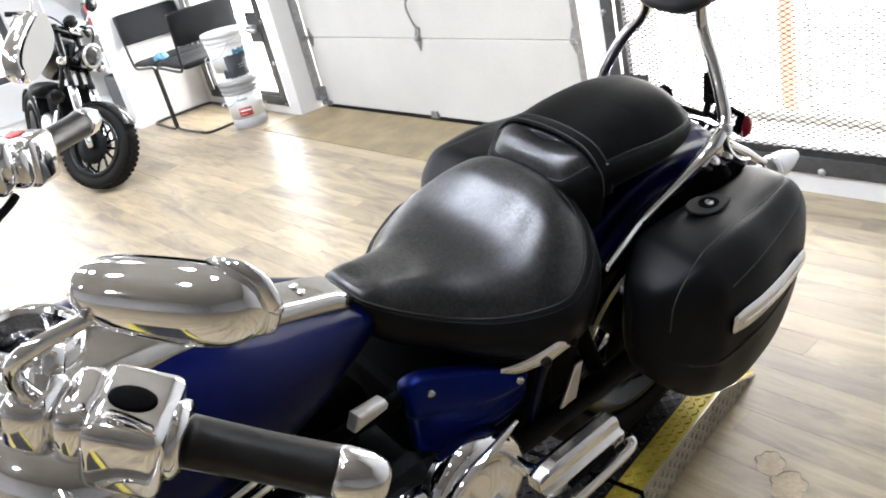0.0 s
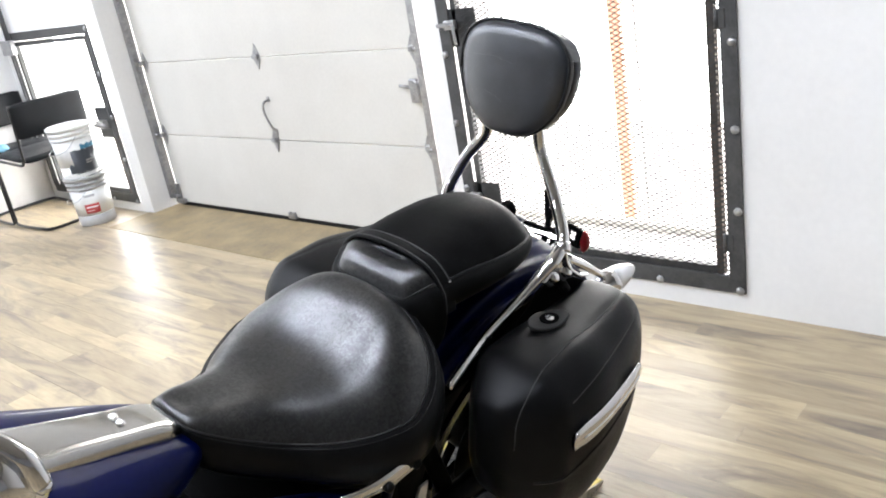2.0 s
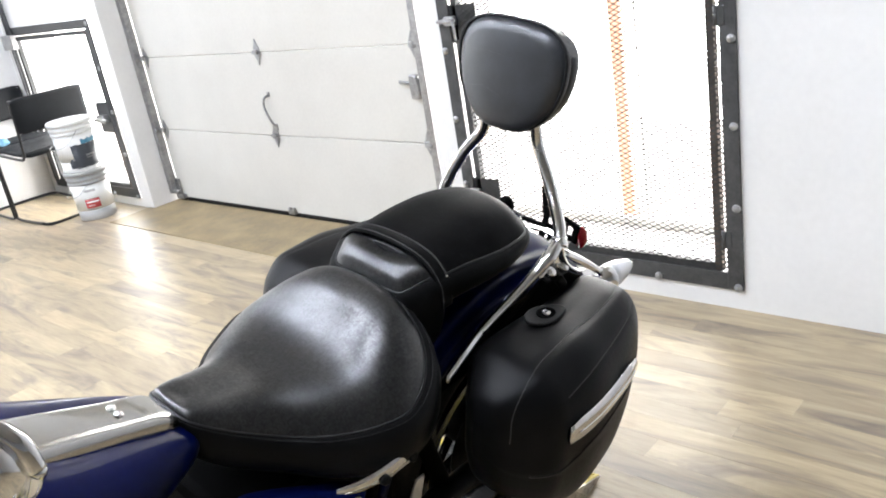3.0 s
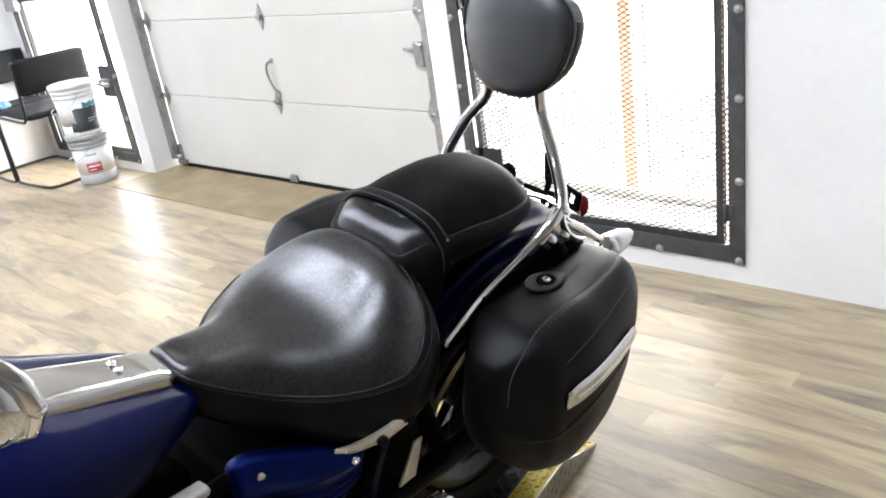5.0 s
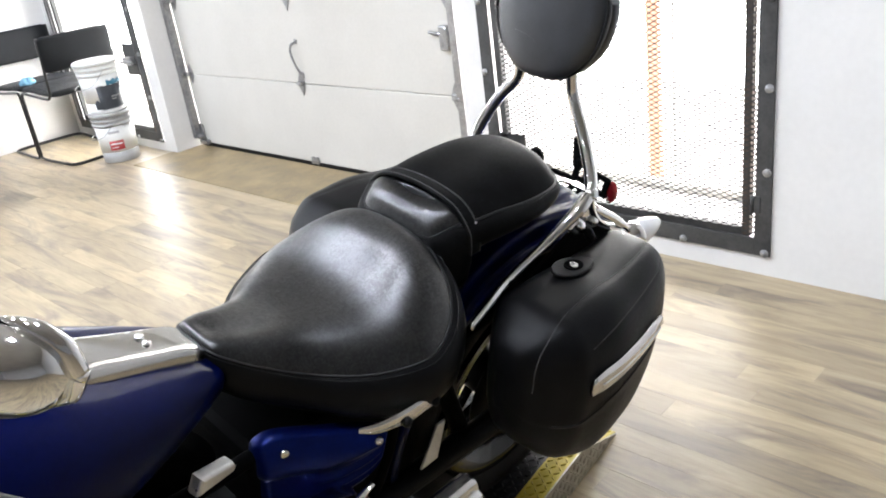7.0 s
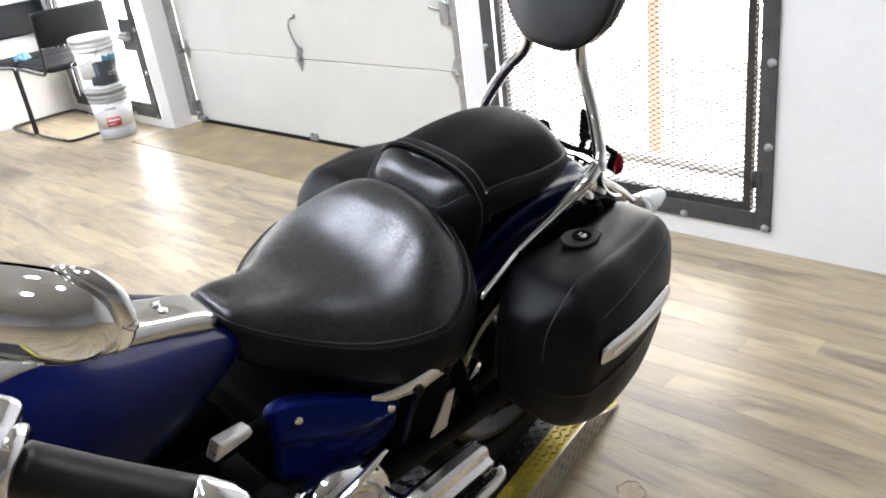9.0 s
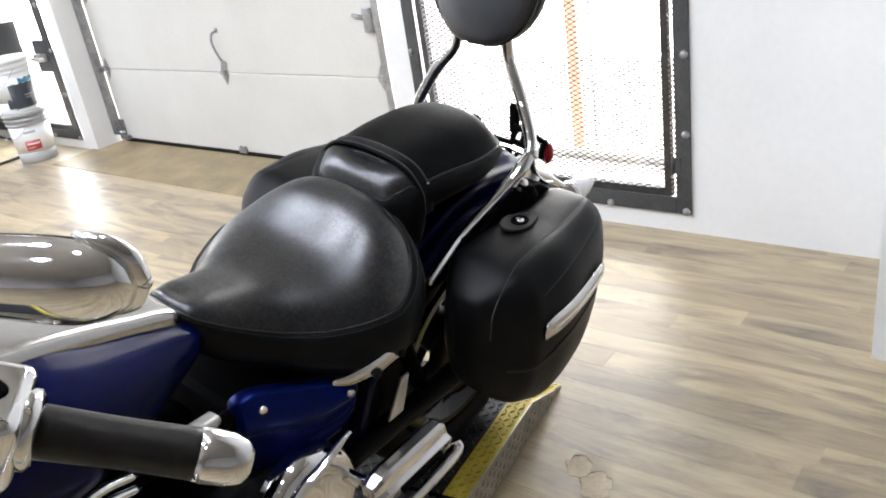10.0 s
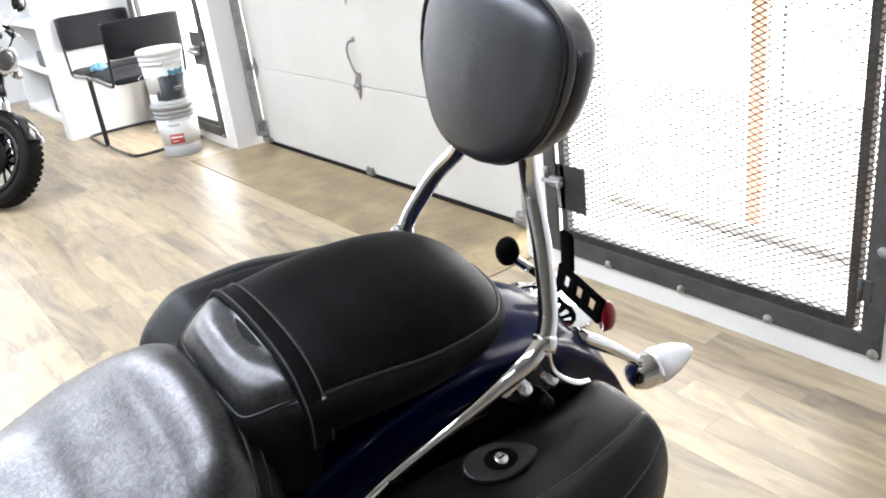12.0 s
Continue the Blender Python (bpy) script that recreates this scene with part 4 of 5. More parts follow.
# side covers, frame, engine
for sgn in (1, -1):
    lay = Matrix.Diagonal((1, sgn, 1, 1)) @ Matrix.Translation((-0.25, -0.140, 0.002)) @ pose(0, 0, 0, 0, 0, -21.5) @ pose(0, 0, 0, 84)
    top = [(-0.024, 0.590), (-0.012, 0.612), (0.012, 0.620), (0.05, 0.613), (0.10, 0.600), (0.15, 0.587), (0.19, 0.570)]
    foot = [(-0.024, 0.505), (0.0, 0.470), (0.04, 0.462), (0.09, 0.466), (0.15, 0.486), (0.178, 0.520), (0.19, 0.558)]
    crease = [(-0.024, 0.556), (0.03, 0.552), (0.09, 0.542), (0.13, 0.546), (0.19, 0.566)]
    rings = []
    for i in range(49):
        u = -0.024 + 0.214 * i / 48
        t, b, c = crv(top, u)[0], crv(foot, u)[0], crv(crease, u)[0]
        end = min(1.0, (u + 0.024) / 0.02, (0.19 - u) / 0.02 + 0.25) ** 0.5
        row = [Vector((u, t - 0.004, 0.0))]
        for q in range(13):
            f = q / 12
            row.append(Vector((u, t + (c - t) * f, end * (0.028 + 0.017 * math.sin(1.57 * min(1, f * 1.25)) - 0.006 * max(0, f - 0.8) / 0.2))))
        for q in range(1, 25):
            f = q / 24
            rib = 0.0058 * max(0.0, math.sin(f * 6.283 * 4)) * max(0.0, min(1.0, (u - 0.06) / 0.04)) * (f < 0.8)
            row.append(Vector((u, c + (b - c) * f, end * (0.033 - 0.012 * f ** 3 + rib))))
        row.append(Vector((u, b + 0.004, 0.0)))
        rings.append([lay @ v for v in row])
    shell = rings_mesh(rings, cap=False, closed=False)
    cover = part("side_cover", shell, BLUE_SATIN, bike, "blue ribbed side cover")
    for x, z, d in ((0.024, 0.599, 0.041), (0.168, 0.570, 0.040)):
        part("bolt", lathe([(0.0075, 0), (0.0075, 0.003), (0.005, 0.006), (0.001, 0.006)], 14, lay @ Matrix.Translation((x, z, d))), CHROME_SOFT, cover)
    strip = part("seat_trim", tube([(-0.132, sgn * -0.190, 0.628), (-0.10, sgn * -0.200, 0.620), (-0.055, sgn * -0.206, 0.617), (0.0, sgn * -0.207, 0.622), (0.065, sgn * -0.203, 0.639)], [0.004, 0.0105, 0.0135, 0.0125, 0.007], 30, 10, 0.45, up=(0, 1, 0)), CHROME_SOFT, bike, "chrome trim under the seat")
    part("flange", plate([(-0.08, 0.614), (-0.05, 0.602), (0.004, 0.604), (0.045, 0.626)], 0.005, Matrix.Translation((0, sgn * -0.206, 0)) @ pose(0, 0, 0, 90), 0.001), CHROME_SOFT, strip)
    for x, z in ((-0.056, 0.610), (0.004, 0.614)):
        part("bolt", lathe([(0.0085, 0), (0.0085, 0.006), (0.005, 0.009), (0.001, 0.009)], 12, aim((x, sgn * -0.211, z), (x, sgn * -1, z + 0.2))), DARK_METAL, strip)
    part("frame_tube", tube([(-0.75, sgn * -0.05, 0.70), (-0.45, sgn * -0.085, 0.60), (-0.2, sgn * -0.09, 0.585), (0.05, sgn * -0.10, 0.57), (0.3, sgn * -0.115, 0.60)], 0.013, 30, 10), BLACK, bike)
    part("frame_tube", tube([(0.03, sgn * -0.11, 0.58), (-0.0, sgn * -0.11, 0.42), (-0.1, sgn * -0.12, 0.26)], 0.011, 20, 10), BLACK, bike)
    part("shock_absorber", tube([(0.12, sgn * -0.085, 0.58), (0.18, sgn * -0.09, 0.42), (0.22, sgn * -0.095, 0.31)], 0.018, 10, 10), BLACK, bike)
    sect = [(-0.278, 0.472), (-0.276, 0.508), (-0.284, 0.513), (-0.302, 0.514), (-0.308, 0.508), (-0.312, 0.494), (-0.322, 0.490), (-0.324, 0.474)]
    rings = []
    for x, k in ((-0.172, 0.25), (-0.170, 0.6), (-0.150, 0.92), (-0.130, 1.0), (-0.02, 1.0), (0.0, 0.97), (0.006, 0.85)):
        rings.append([Vector((x, sgn * (-0.300 + (y + 0.300) * (0.6 + 0.4 * k)), 0.49 + (z - 0.49) * k)) for y, z in sect])
    foot_bar = rings_mesh(rings)
    for f in foot_bar.faces:
        f.smooth = False
    bmesh.ops.bevel(foot_bar, geom=foot_bar.edges[:], offset=0.0016, segments=2, profile=0.5, affect="EDGES")
    fb = part("passenger_footrest", foot_bar, CHROME_SOFT, bike, "chrome passenger footrest")
    part("rail", tube([(-0.168, sgn * -0.325, 0.478), (-0.160, sgn * -0.338, 0.464), (-0.08, sgn * -0.341, 0.466), (0.0, sgn * -0.339, 0.472), (0.008, sgn * -0.328, 0.482)], 0.008, 24, 8), CHROME, fb)
    part("slot", block(0.10, 0.004, 0.012, pose(-0.075, sgn * -0.3255, 0.480, 0, -2, 0), 0.002), BLACK, fb)
    part("side_plate", plate([(0.02, 0.42), (0.055, 0.50), (0.075, 0.50), (0.06, 0.42)], 0.006, Matrix.Translation((0, sgn * -0.17, 0)) @ pose(0, 0, 0, 90), 0.002), ALU, bike, "small grey bracket plate")
    part("bracket", tube([(-0.12, sgn * -0.13, 0.44), (-0.13, sgn * -0.24, 0.445), (-0.09, sgn * -0.300, 0.475)], 0.012, 12, 8), CHROME, fb)

part("battery_box", box(-0.26, 0.08, -0.11, 0.11, 0.30, 0.60, 0.02), BLACK, bike)
engine = part("engine", box(-0.66, -0.20, -0.15, 0.15, 0.20, 0.48, 0.05, 3), DARK_METAL, bike, "dark metal engine")
part("engine_cover", lathe([(0.13, 0), (0.13, 0.04), (0.11, 0.065), (0.03, 0.07)], 32, aim((-0.30, -0.14, 0.34), (-0.30, -1, 0.34))), CHROME, engine, "round polished engine cover")
part("engine_cover", lathe([(0.10, 0), (0.10, 0.04), (0.08, 0.06), (0.03, 0.065)], 32, aim((-0.52, -0.14, 0.33), (-0.52, -1, 0.33))), CHROME, engine, "round polished engine cover")
for x, lean in ((-0.38, 22), (-0.52, -22)):
    part("cylinder", lathe([(r, 0.0065 * k) for k in range(20) for r in ((0.072,) if k % 2 else (0.055,))] + [(0.01, 0.13)], 24, pose(x, 0, 0.48, 0, lean, 0)), BLACK, bike)
part("shift_lever", tube([(-0.150, -0.24, 0.574), (-0.20, -0.24, 0.552), (-0.262, -0.24, 0.532), (-0.33, -0.245, 0.49)], [0.004, 0.008, 0.010, 0.010], 16, 8, 0.4), CHROME, bike)
part("pulley_cover", lathe([(0.10, 0), (0.10, 0.03), (0.085, 0.045), (0.06, 0.045), (0.055, 0.03), (0.02, 0.03)], 32, aim((-0.20, -0.17, 0.42), (-0.20, -1, 0.50))), CHROME, bike, "round chrome engine cover")
part("fuel_cock", plate([(-0.029, -0.016), (-0.027, 0.009), (0.024, 0.016), (0.030, 0.009), (0.028, 0.001)], 0.024, pose(-0.352, -0.148, 0.682, 0, 20, 8) @ pose(0, 0, 0, 90), 0.006, 3), ALU, bike, "pale metal cover by the tank")
part("rocker_cover", block(0.12, 0.06, 0.05, pose(-0.445, -0.125, 0.548, 10, 23, 0), 0.012, 3, True), CHROME_SOFT, bike, "polished rocker cover")
for dz in (0.0, 0.024):
    part("pipe", tube([(-0.64, -0.172, 0.705 - dz), (-0.567, -0.162, 0.692 - dz), (-0.495, -0.152, 0.686 - dz), (-0.44, -0.14, 0.66 - dz)], 0.006, 20, 8), CHROME, bike)


def wheel(parent, cx, r, width, spokes):
    w = part("wheel", lathe([(r * 0.62, -width / 2), (r * 0.72, -width / 2), (r * 0.74, -width * 0.4), (r * 0.70, 0), (r * 0.74, width * 0.4), (r * 0.72, width / 2), (r * 0.62, width / 2), (r * 0.60, 0)], 48, pose(cx, 0, r, 90), closed=True), GLOSS_BLACK, parent)
    prof = [(r * 0.73, -width * 0.42), (r * 0.80, -width * 0.56), (r * 0.90, -width * 0.55), (r * 0.965, -width * 0.42), (r * 0.99, -width * 0.2), (r, 0), (r * 0.99, width * 0.2), (r * 0.965, width * 0.42), (r * 0.90, width * 0.55), (r * 0.80, width * 0.56), (r * 0.73, width * 0.42)]
    part("tyre", lathe(prof, 64, pose(cx, 0, r, 90), closed=True), RUBBER, w)
    part("hub", lathe([(0.02, -0.06), (0.05, -0.055), (0.055, 0), (0.05, 0.055), (0.02, 0.06)], 24, pose(cx, 0, r, 90)), DARK_METAL, w)
    for k in range(spokes):
        a = 2 * math.pi * k / spokes
        part("spoke", tube([(cx + 0.04 * math.cos(a), 0.012, r + 0.04 * math.sin(a)), (cx + r * 0.64 * math.cos(a), 0.0, r + r * 0.64 * math.sin(a))], [0.012, 0.008], 3, 6), GLOSS_BLACK, w)
    part("brake_disc", lathe([(0.07, 0.0), (0.13, 0.0), (0.13, 0.005), (0.07, 0.005)], 40, pose(cx, -0.07, r, 90)), DARK_METAL, w)
    return w


wheel(bike, 0.40, 0.31, 0.15, 8)
wheel(bike, -1.22, 0.32, 0.13, 8)
part("swingarm", joined(tube([(-0.12, -0.12, 0.34), (0.40, -0.12, 0.31)], 0.025, 6, 10), tube([(-0.12, 0.12, 0.34), (0.40, 0.12, 0.31)], 0.025, 6, 10)), DARK_METAL, bike)
part("exhaust_pipe", tube([(-0.4, 0.16, 0.35), (-0.1, 0.22, 0.22), (0.3, 0.24, 0.22), (0.75, 0.24, 0.26)], [0.03, 0.035, 0.05, 0.05], 24, 14), CHROME, bike)
part("side_stand", tube([(-0.25, -0.14, 0.22), (-0.28, -0.24, 0.06), (-0.29, -0.29, 0.012)], 0.012, 10, 8), BLACK, bike)

# forks, headlight
for y in (-0.10, 0.10):
    part("fork_leg", tube([(-0.92, y, 0.92), (-1.08, y, 0.60), (-1.22, y, 0.31)], [0.03, 0.028, 0.026], 14, 14), CHROME, bike)
part("headlight", lathe([(0.02, -0.12), (0.07, -0.10), (0.105, -0.04), (0.115, 0.02), (0.11, 0.035), (0.10, 0.03), (0.001, 0.02)], 40, aim((-1.05, 0, 0.90), (-2, 0, 0.88))), CHROME, bike, "chrome headlight shell")
part("front_fender", rings_mesh([[Vector((-1.22 + 0.37 * math.cos(radians(a)), 0.085 * math.sin(-1.4 + 2.8 * k / 16), 0.32 + (0.37 - 0.05 * (1 - math.cos(-1.4 + 2.8 * k / 16))) * math.sin(radians(a)))) for k in range(17)] for a in range(15, 171, 8)], cap=False, closed=False), BLUE, bike)

# handlebar turned to the right: its right half is the left one mirrored across the turned steering plane
def along(o, q):
    """A frame at o with z to q and x level."""
    z = (Vector(q) - Vector(o)).normalized()
    x = Vector((0, 0, 1)).cross(z).normalized()
    y = z.cross(x)
    return Matrix(((x.x, y.x, z.x, o[0]), (x.y, y.y, z.y, o[1]), (x.z, y.z, z.z, o[2]), (0, 0, 0, 1)))


gi, go, ge = Vector((-0.648, -0.434, 1.090)), Vector((-0.573, -0.507, 1.054)), Vector((-0.552, -0.528, 1.043))
TURNED = along((-0.548, 0.185, 1.043), (-0.460, 0.268, 1.020)) @ Matrix.Diagonal((-1, 1, 1, 1)) @ along(gi, go).inverted()


def both(name, bm, mat, parent_pair, label="", mat_right=None):
    """One part on each half of the handlebar; returns the pair."""
    b = bm.copy()
    b.transform(TURNED)
    bmesh.ops.reverse_faces(b, faces=b.faces[:])
    return part(name, bm, mat, parent_pair[0], label), part(name, b, mat_right or mat, parent_pair[1], label)


half = [(-0.60, -0.481, 1.067), (-0.665, -0.417, 1.098), (-0.74, -0.30, 1.115), (-0.82, -0.18, 1.09), (-0.87, -0.08, 1.02)]
right = [(-0.86, 0.05, 1.01), (-0.80, 0.10, 1.05), (-0.70, 0.11, 1.070), (-0.60, 0.14, 1.060)] + [TURNED @ Vector(v) for v in reversed(half[:2])]
handlebar = part("handlebar", tube(half + [(-0.875, 0, 1.0)] + right, 0.0125, 80, 14), CHROME, bike, "chrome pulled-back handlebar")
HB = (handlebar, handlebar)
part("riser", joined(*[tube([(-0.88, y, 0.88), (-0.875, y, 1.0)], [0.024, 0.02], 6, 14) for y in (-0.07, 0.07)]), CHROME, handlebar)
grips = both("grip", tube([gi, go], [0.0185, 0.0175, 0.0185], 12, 20), GRIP, HB, "black rubber handgrip")
L = (ge - go).length
both("end_cap", lathe([(0.0185, -0.006), (0.0195, 0.0), (0.019, L * 0.5), (0.016, L * 0.85), (0.010, L), (0.001, L * 1.02)], 24, aim(go, ge)), CHROME, grips, "chrome end cap")
both("flange", joined(lathe([(0.024, -0.010), (0.027, -0.006), (0.027, 0.0), (0.022, 0.004)], 24, aim(gi, go)), lathe([(0.022, -0.016), (0.025, -0.013), (0.022, -0.010)], 24, aim(gi, go))), CHROME, grips)
hc = Vector((-0.671, -0.412, 1.100))
m = aim(hc, hc + (go - gi))
sw = both("switch_housing", joined(block(0.066, 0.062, 0.054, m @ pose(0, 0, 0.002), 0.010, 4, True), block(0.056, 0.05, 0.03, m @ pose(0.004, 0, -0.032), 0.012, 3, True)), CHROME, HB, "chrome switch housing")
upn = max((s * m.to_3x3().col[c] for c in (0, 1) for s in (1, -1)), key=lambda v: v.z - 0.3 * v.y)
both("button", lathe([(0.001, -0.004), (0.011, -0.004), (0.011, 0.001), (0.009, 0.002), (0.001, 0.002)], 20, aim(hc + upn * 0.031, hc + upn) @ Matrix.Diagonal((0.95, 1.45, 1, 1))), BLACK, sw, "", LABEL_RED)
both("button", block(0.020, 0.010, 0.012, aim(hc + Vector((0.02, -0.02, 0.0)), hc + Vector((0.5, -0.5, 0.3))), 0.004, 2, True), CHROME_SOFT, sw)
inward = (Vector(half[2]) - Vector(half[1])).normalized()
pc = hc + inward * 0.072 + Vector((0.0, -0.022, -0.048))
part("perch", lathe([(0.004, -0.062), (0.022, -0.056), (0.037, -0.036), (0.043, -0.008), (0.043, 0.020), (0.036, 0.044), (0.020, 0.058), (0.003, 0.062)], 36, aim(pc, pc + inward)), CHROME, handlebar, "rounded chrome lever perch cover")
both("lever_clamp", joined(block(0.045, 0.045, 0.034, m @ pose(0, 0, -0.062), 0.010, 3, True), lathe([(0.010, -0.02), (0.010, 0.024), (0.006, 0.028), (0.001, 0.028)], 14, m @ pose(0.02, 0.02, -0.062, 90))), CHROME, HB)
part("lever", tube([hc + Vector((-0.05, 0.02, -0.015)), hc + Vector((-0.045, -0.04, -0.04)), (-0.645, -0.49, 1.035), (-0.595, -0.52, 1.012), (-0.575, -0.53, 1.005)], [0.009, 0.010, 0.009, 0.009, 0.011], 24, 10, 0.6), CHROME, handlebar, "chrome hand lever")
both("cable", tube([hc + Vector((-0.03, 0.05, -0.01)), hc + Vector((-0.10, 0.12, -0.02)), hc + Vector((-0.16, 0.24, -0.14)), hc + Vector((-0.2, 0.33, -0.3))], 0.005, 24, 8), BLACK, HB)
mj = hc + Vector((-0.035, 0.03, 0.015))
mc = Vector((-0.628, -0.440, 1.205))
both("mirror_stem", tube([mj, mj + Vector((-0.01, 0.0, 0.035)), mj + Vector((-0.005, -0.02, 0.07)), mc + Vector((-0.035, 0.03, -0.01))], [0.009, 0.007, 0.0055, 0.0055], 20, 10), CHROME, HB)
both("stem_nut", lathe([(0.012, -0.008), (0.013, 0.0), (0.012, 0.010)], 12, aim(mj, mj + Vector((-0.01, 0, 0.035)))), BLACK, HB)
# teardrop mirror shell: long axis outward and back
ax = Vector((0.073, -0.108, -0.004)).normalized()
nz = Vector((0.80, 0.52, -0.05)).normalized()
nz = (nz - ax * nz.dot(ax)).normalized()
side = ax.cross(nz)
rings = []
for i in range(29):
    f = i / 28
    u = -0.066 + 0.132 * f
    env = max(1e-4, 1 - abs(2 * f - 1) ** 3.2) ** 0.5
    w, dth = 0.0285 * env * (0.80 + 0.26 * f), 0.026 * env
    ring = []
    for k in range(28):
        a = 2 * math.pi * k / 28
        s = math.sin(a)
        ring.append(mc + ax * u + side * (w * spow(math.cos(a), 0.8)) - nz * (dth * s if s > 0 else 0.006 * s))
    rings.append(ring)
mir = both("mirror", rings_mesh(rings), CHROME, HB, "chrome teardrop mirror")
lo, hi = [], []
for i in range(1, 28):
    f = i / 28
    env = max(1e-4, 1 - abs(2 * f - 1) ** 3.2) ** 0.5
    w = 0.0255 * env * (0.80 + 0.26 * f)
    lo.append(mc + ax * (-0.063 + 0.126 * f) - side * w + nz * 0.0075)
    hi.append(mc + ax * (-0.063 + 0.126 * f) + side * w + nz * 0.0075)
lip = []
for i in list(range(20, 29)) + list(range(28, 22, -1)):
    f = i / 28
    env = max(0.0, 1 - abs(2 * f - 1) ** 3.2) ** 0.5
    sgn = 1 if len(lip) < 9 else -1
    lip.append(mc + ax * (-0.066 + 0.134 * f) + side * (sgn * 0.0292 * env * (0.80 + 0.26 * f)) + nz * 0.004)
both("rim", tube(lip, [0.001, 0.004, 0.0056, 0.0058, 0.0048, 0.003, 0.001], 60, 10), CHROME, mir, "bright chrome rim")
glass = both("mirror_glass", rings_mesh([lo, hi], cap=False, closed=False), MIRROR, mir)
for ob in (mir[1], glass[1]):
    ob.data.transform(Matrix.Translation((0.025, -0.018, 0.012)))

# tail
for sgn in (1, -1):
    sig = part("turn_signal", lathe([(0.004, -0.036), (0.018, -0.031), (0.027, -0.016), (0.0295, 0.005), (0.0295, 0.010)], 28, aim((0.748, sgn * -0.112, 0.556), (0.83, sgn * -0.127, 0.568))), CHROME, bike, "chrome bullet turn signal")
    part("lens", lathe([(0.0288, 0.010), (0.028, 0.026), (0.0235, 0.048), (0.013, 0.074), (0.004, 0.084), (0.0005, 0.084)], 28, aim((0.748, sgn * -0.112, 0.556), (0.83, sgn * -0.127, 0.568))), LENS, sig, "clear pointed lens")
    part("stalk", tube([(0.63, sgn * -0.068, 0.650), (0.68, sgn * -0.090, 0.618), (0.728, sgn * -0.108, 0.580)], [0.012, 0.010, 0.007], 14, 10), CHROME, sig)
tilt = pose(0.646, -0.045, 0.706, 14, -12, 0)
bars = [block(0.008, 0.088, 0.011, tilt @ pose(0, 0, z), 0.002) for z in (-0.021, 0.021)] + [block(0.008, 0.013, 0.034, tilt @ pose(0, y, 0), 0.002) for y in (-0.037, -0.012, 0.013, 0.037)]
bars += [block(0.010, 0.10, 0.010, pose(0.645, 0.04, 0.690, 0, -12, 0), 0.003), block(0.008, 0.024, 0.080, pose(0.672, 0.010, 0.735, 4, -14, 0), 0.006)]
plateb = part("plate_bracket", joined(*bars), BLACK, bike, "black slotted plate bracket")
part("reflector", lathe([(0.0165, 0), (0.0165, 0.010), (0.013, 0.015), (0.001, 0.017)], 24, aim((0.648, -0.090, 0.690), (1.0, -0.20, 0.72)) @ Matrix.Diagonal((0.85, 1.5, 1, 1))), RED, plateb, "oval red reflector")
part("lamp_stalk", tube([(0.640, 0.05, 0.695), (0.63, 0.07, 0.705), (0.622, 0.084, 0.712)], 0.007, 8, 8), CHROME, plateb)
part("lamp_housing", lathe([(0.004, -0.010), (0.016, -0.008), (0.019, 0.0), (0.018, 0.008), (0.011, 0.012), (0.001, 0.013)], 24, aim((0.622, 0.084, 0.715), (1.0, 0.16, 0.72)) @ Matrix.Diagonal((1.0, 1.25, 1, 1))), BLACK, plateb, "round black housing beside the bracket")
part("tail_lamp", hull([(0.56, 0, 0.02, 0.655, 0.675), (0.575, 0, 0.045, 0.635, 0.685), (0.62, 0, 0.06, 0.625, 0.685), (0.67, 0, 0.055, 0.62, 0.672), (0.69, 0, 0.02, 0.635, 0.655)], None, 2.4, 20, 28)[1], CHROME, bike, "chrome tail lamp shell")

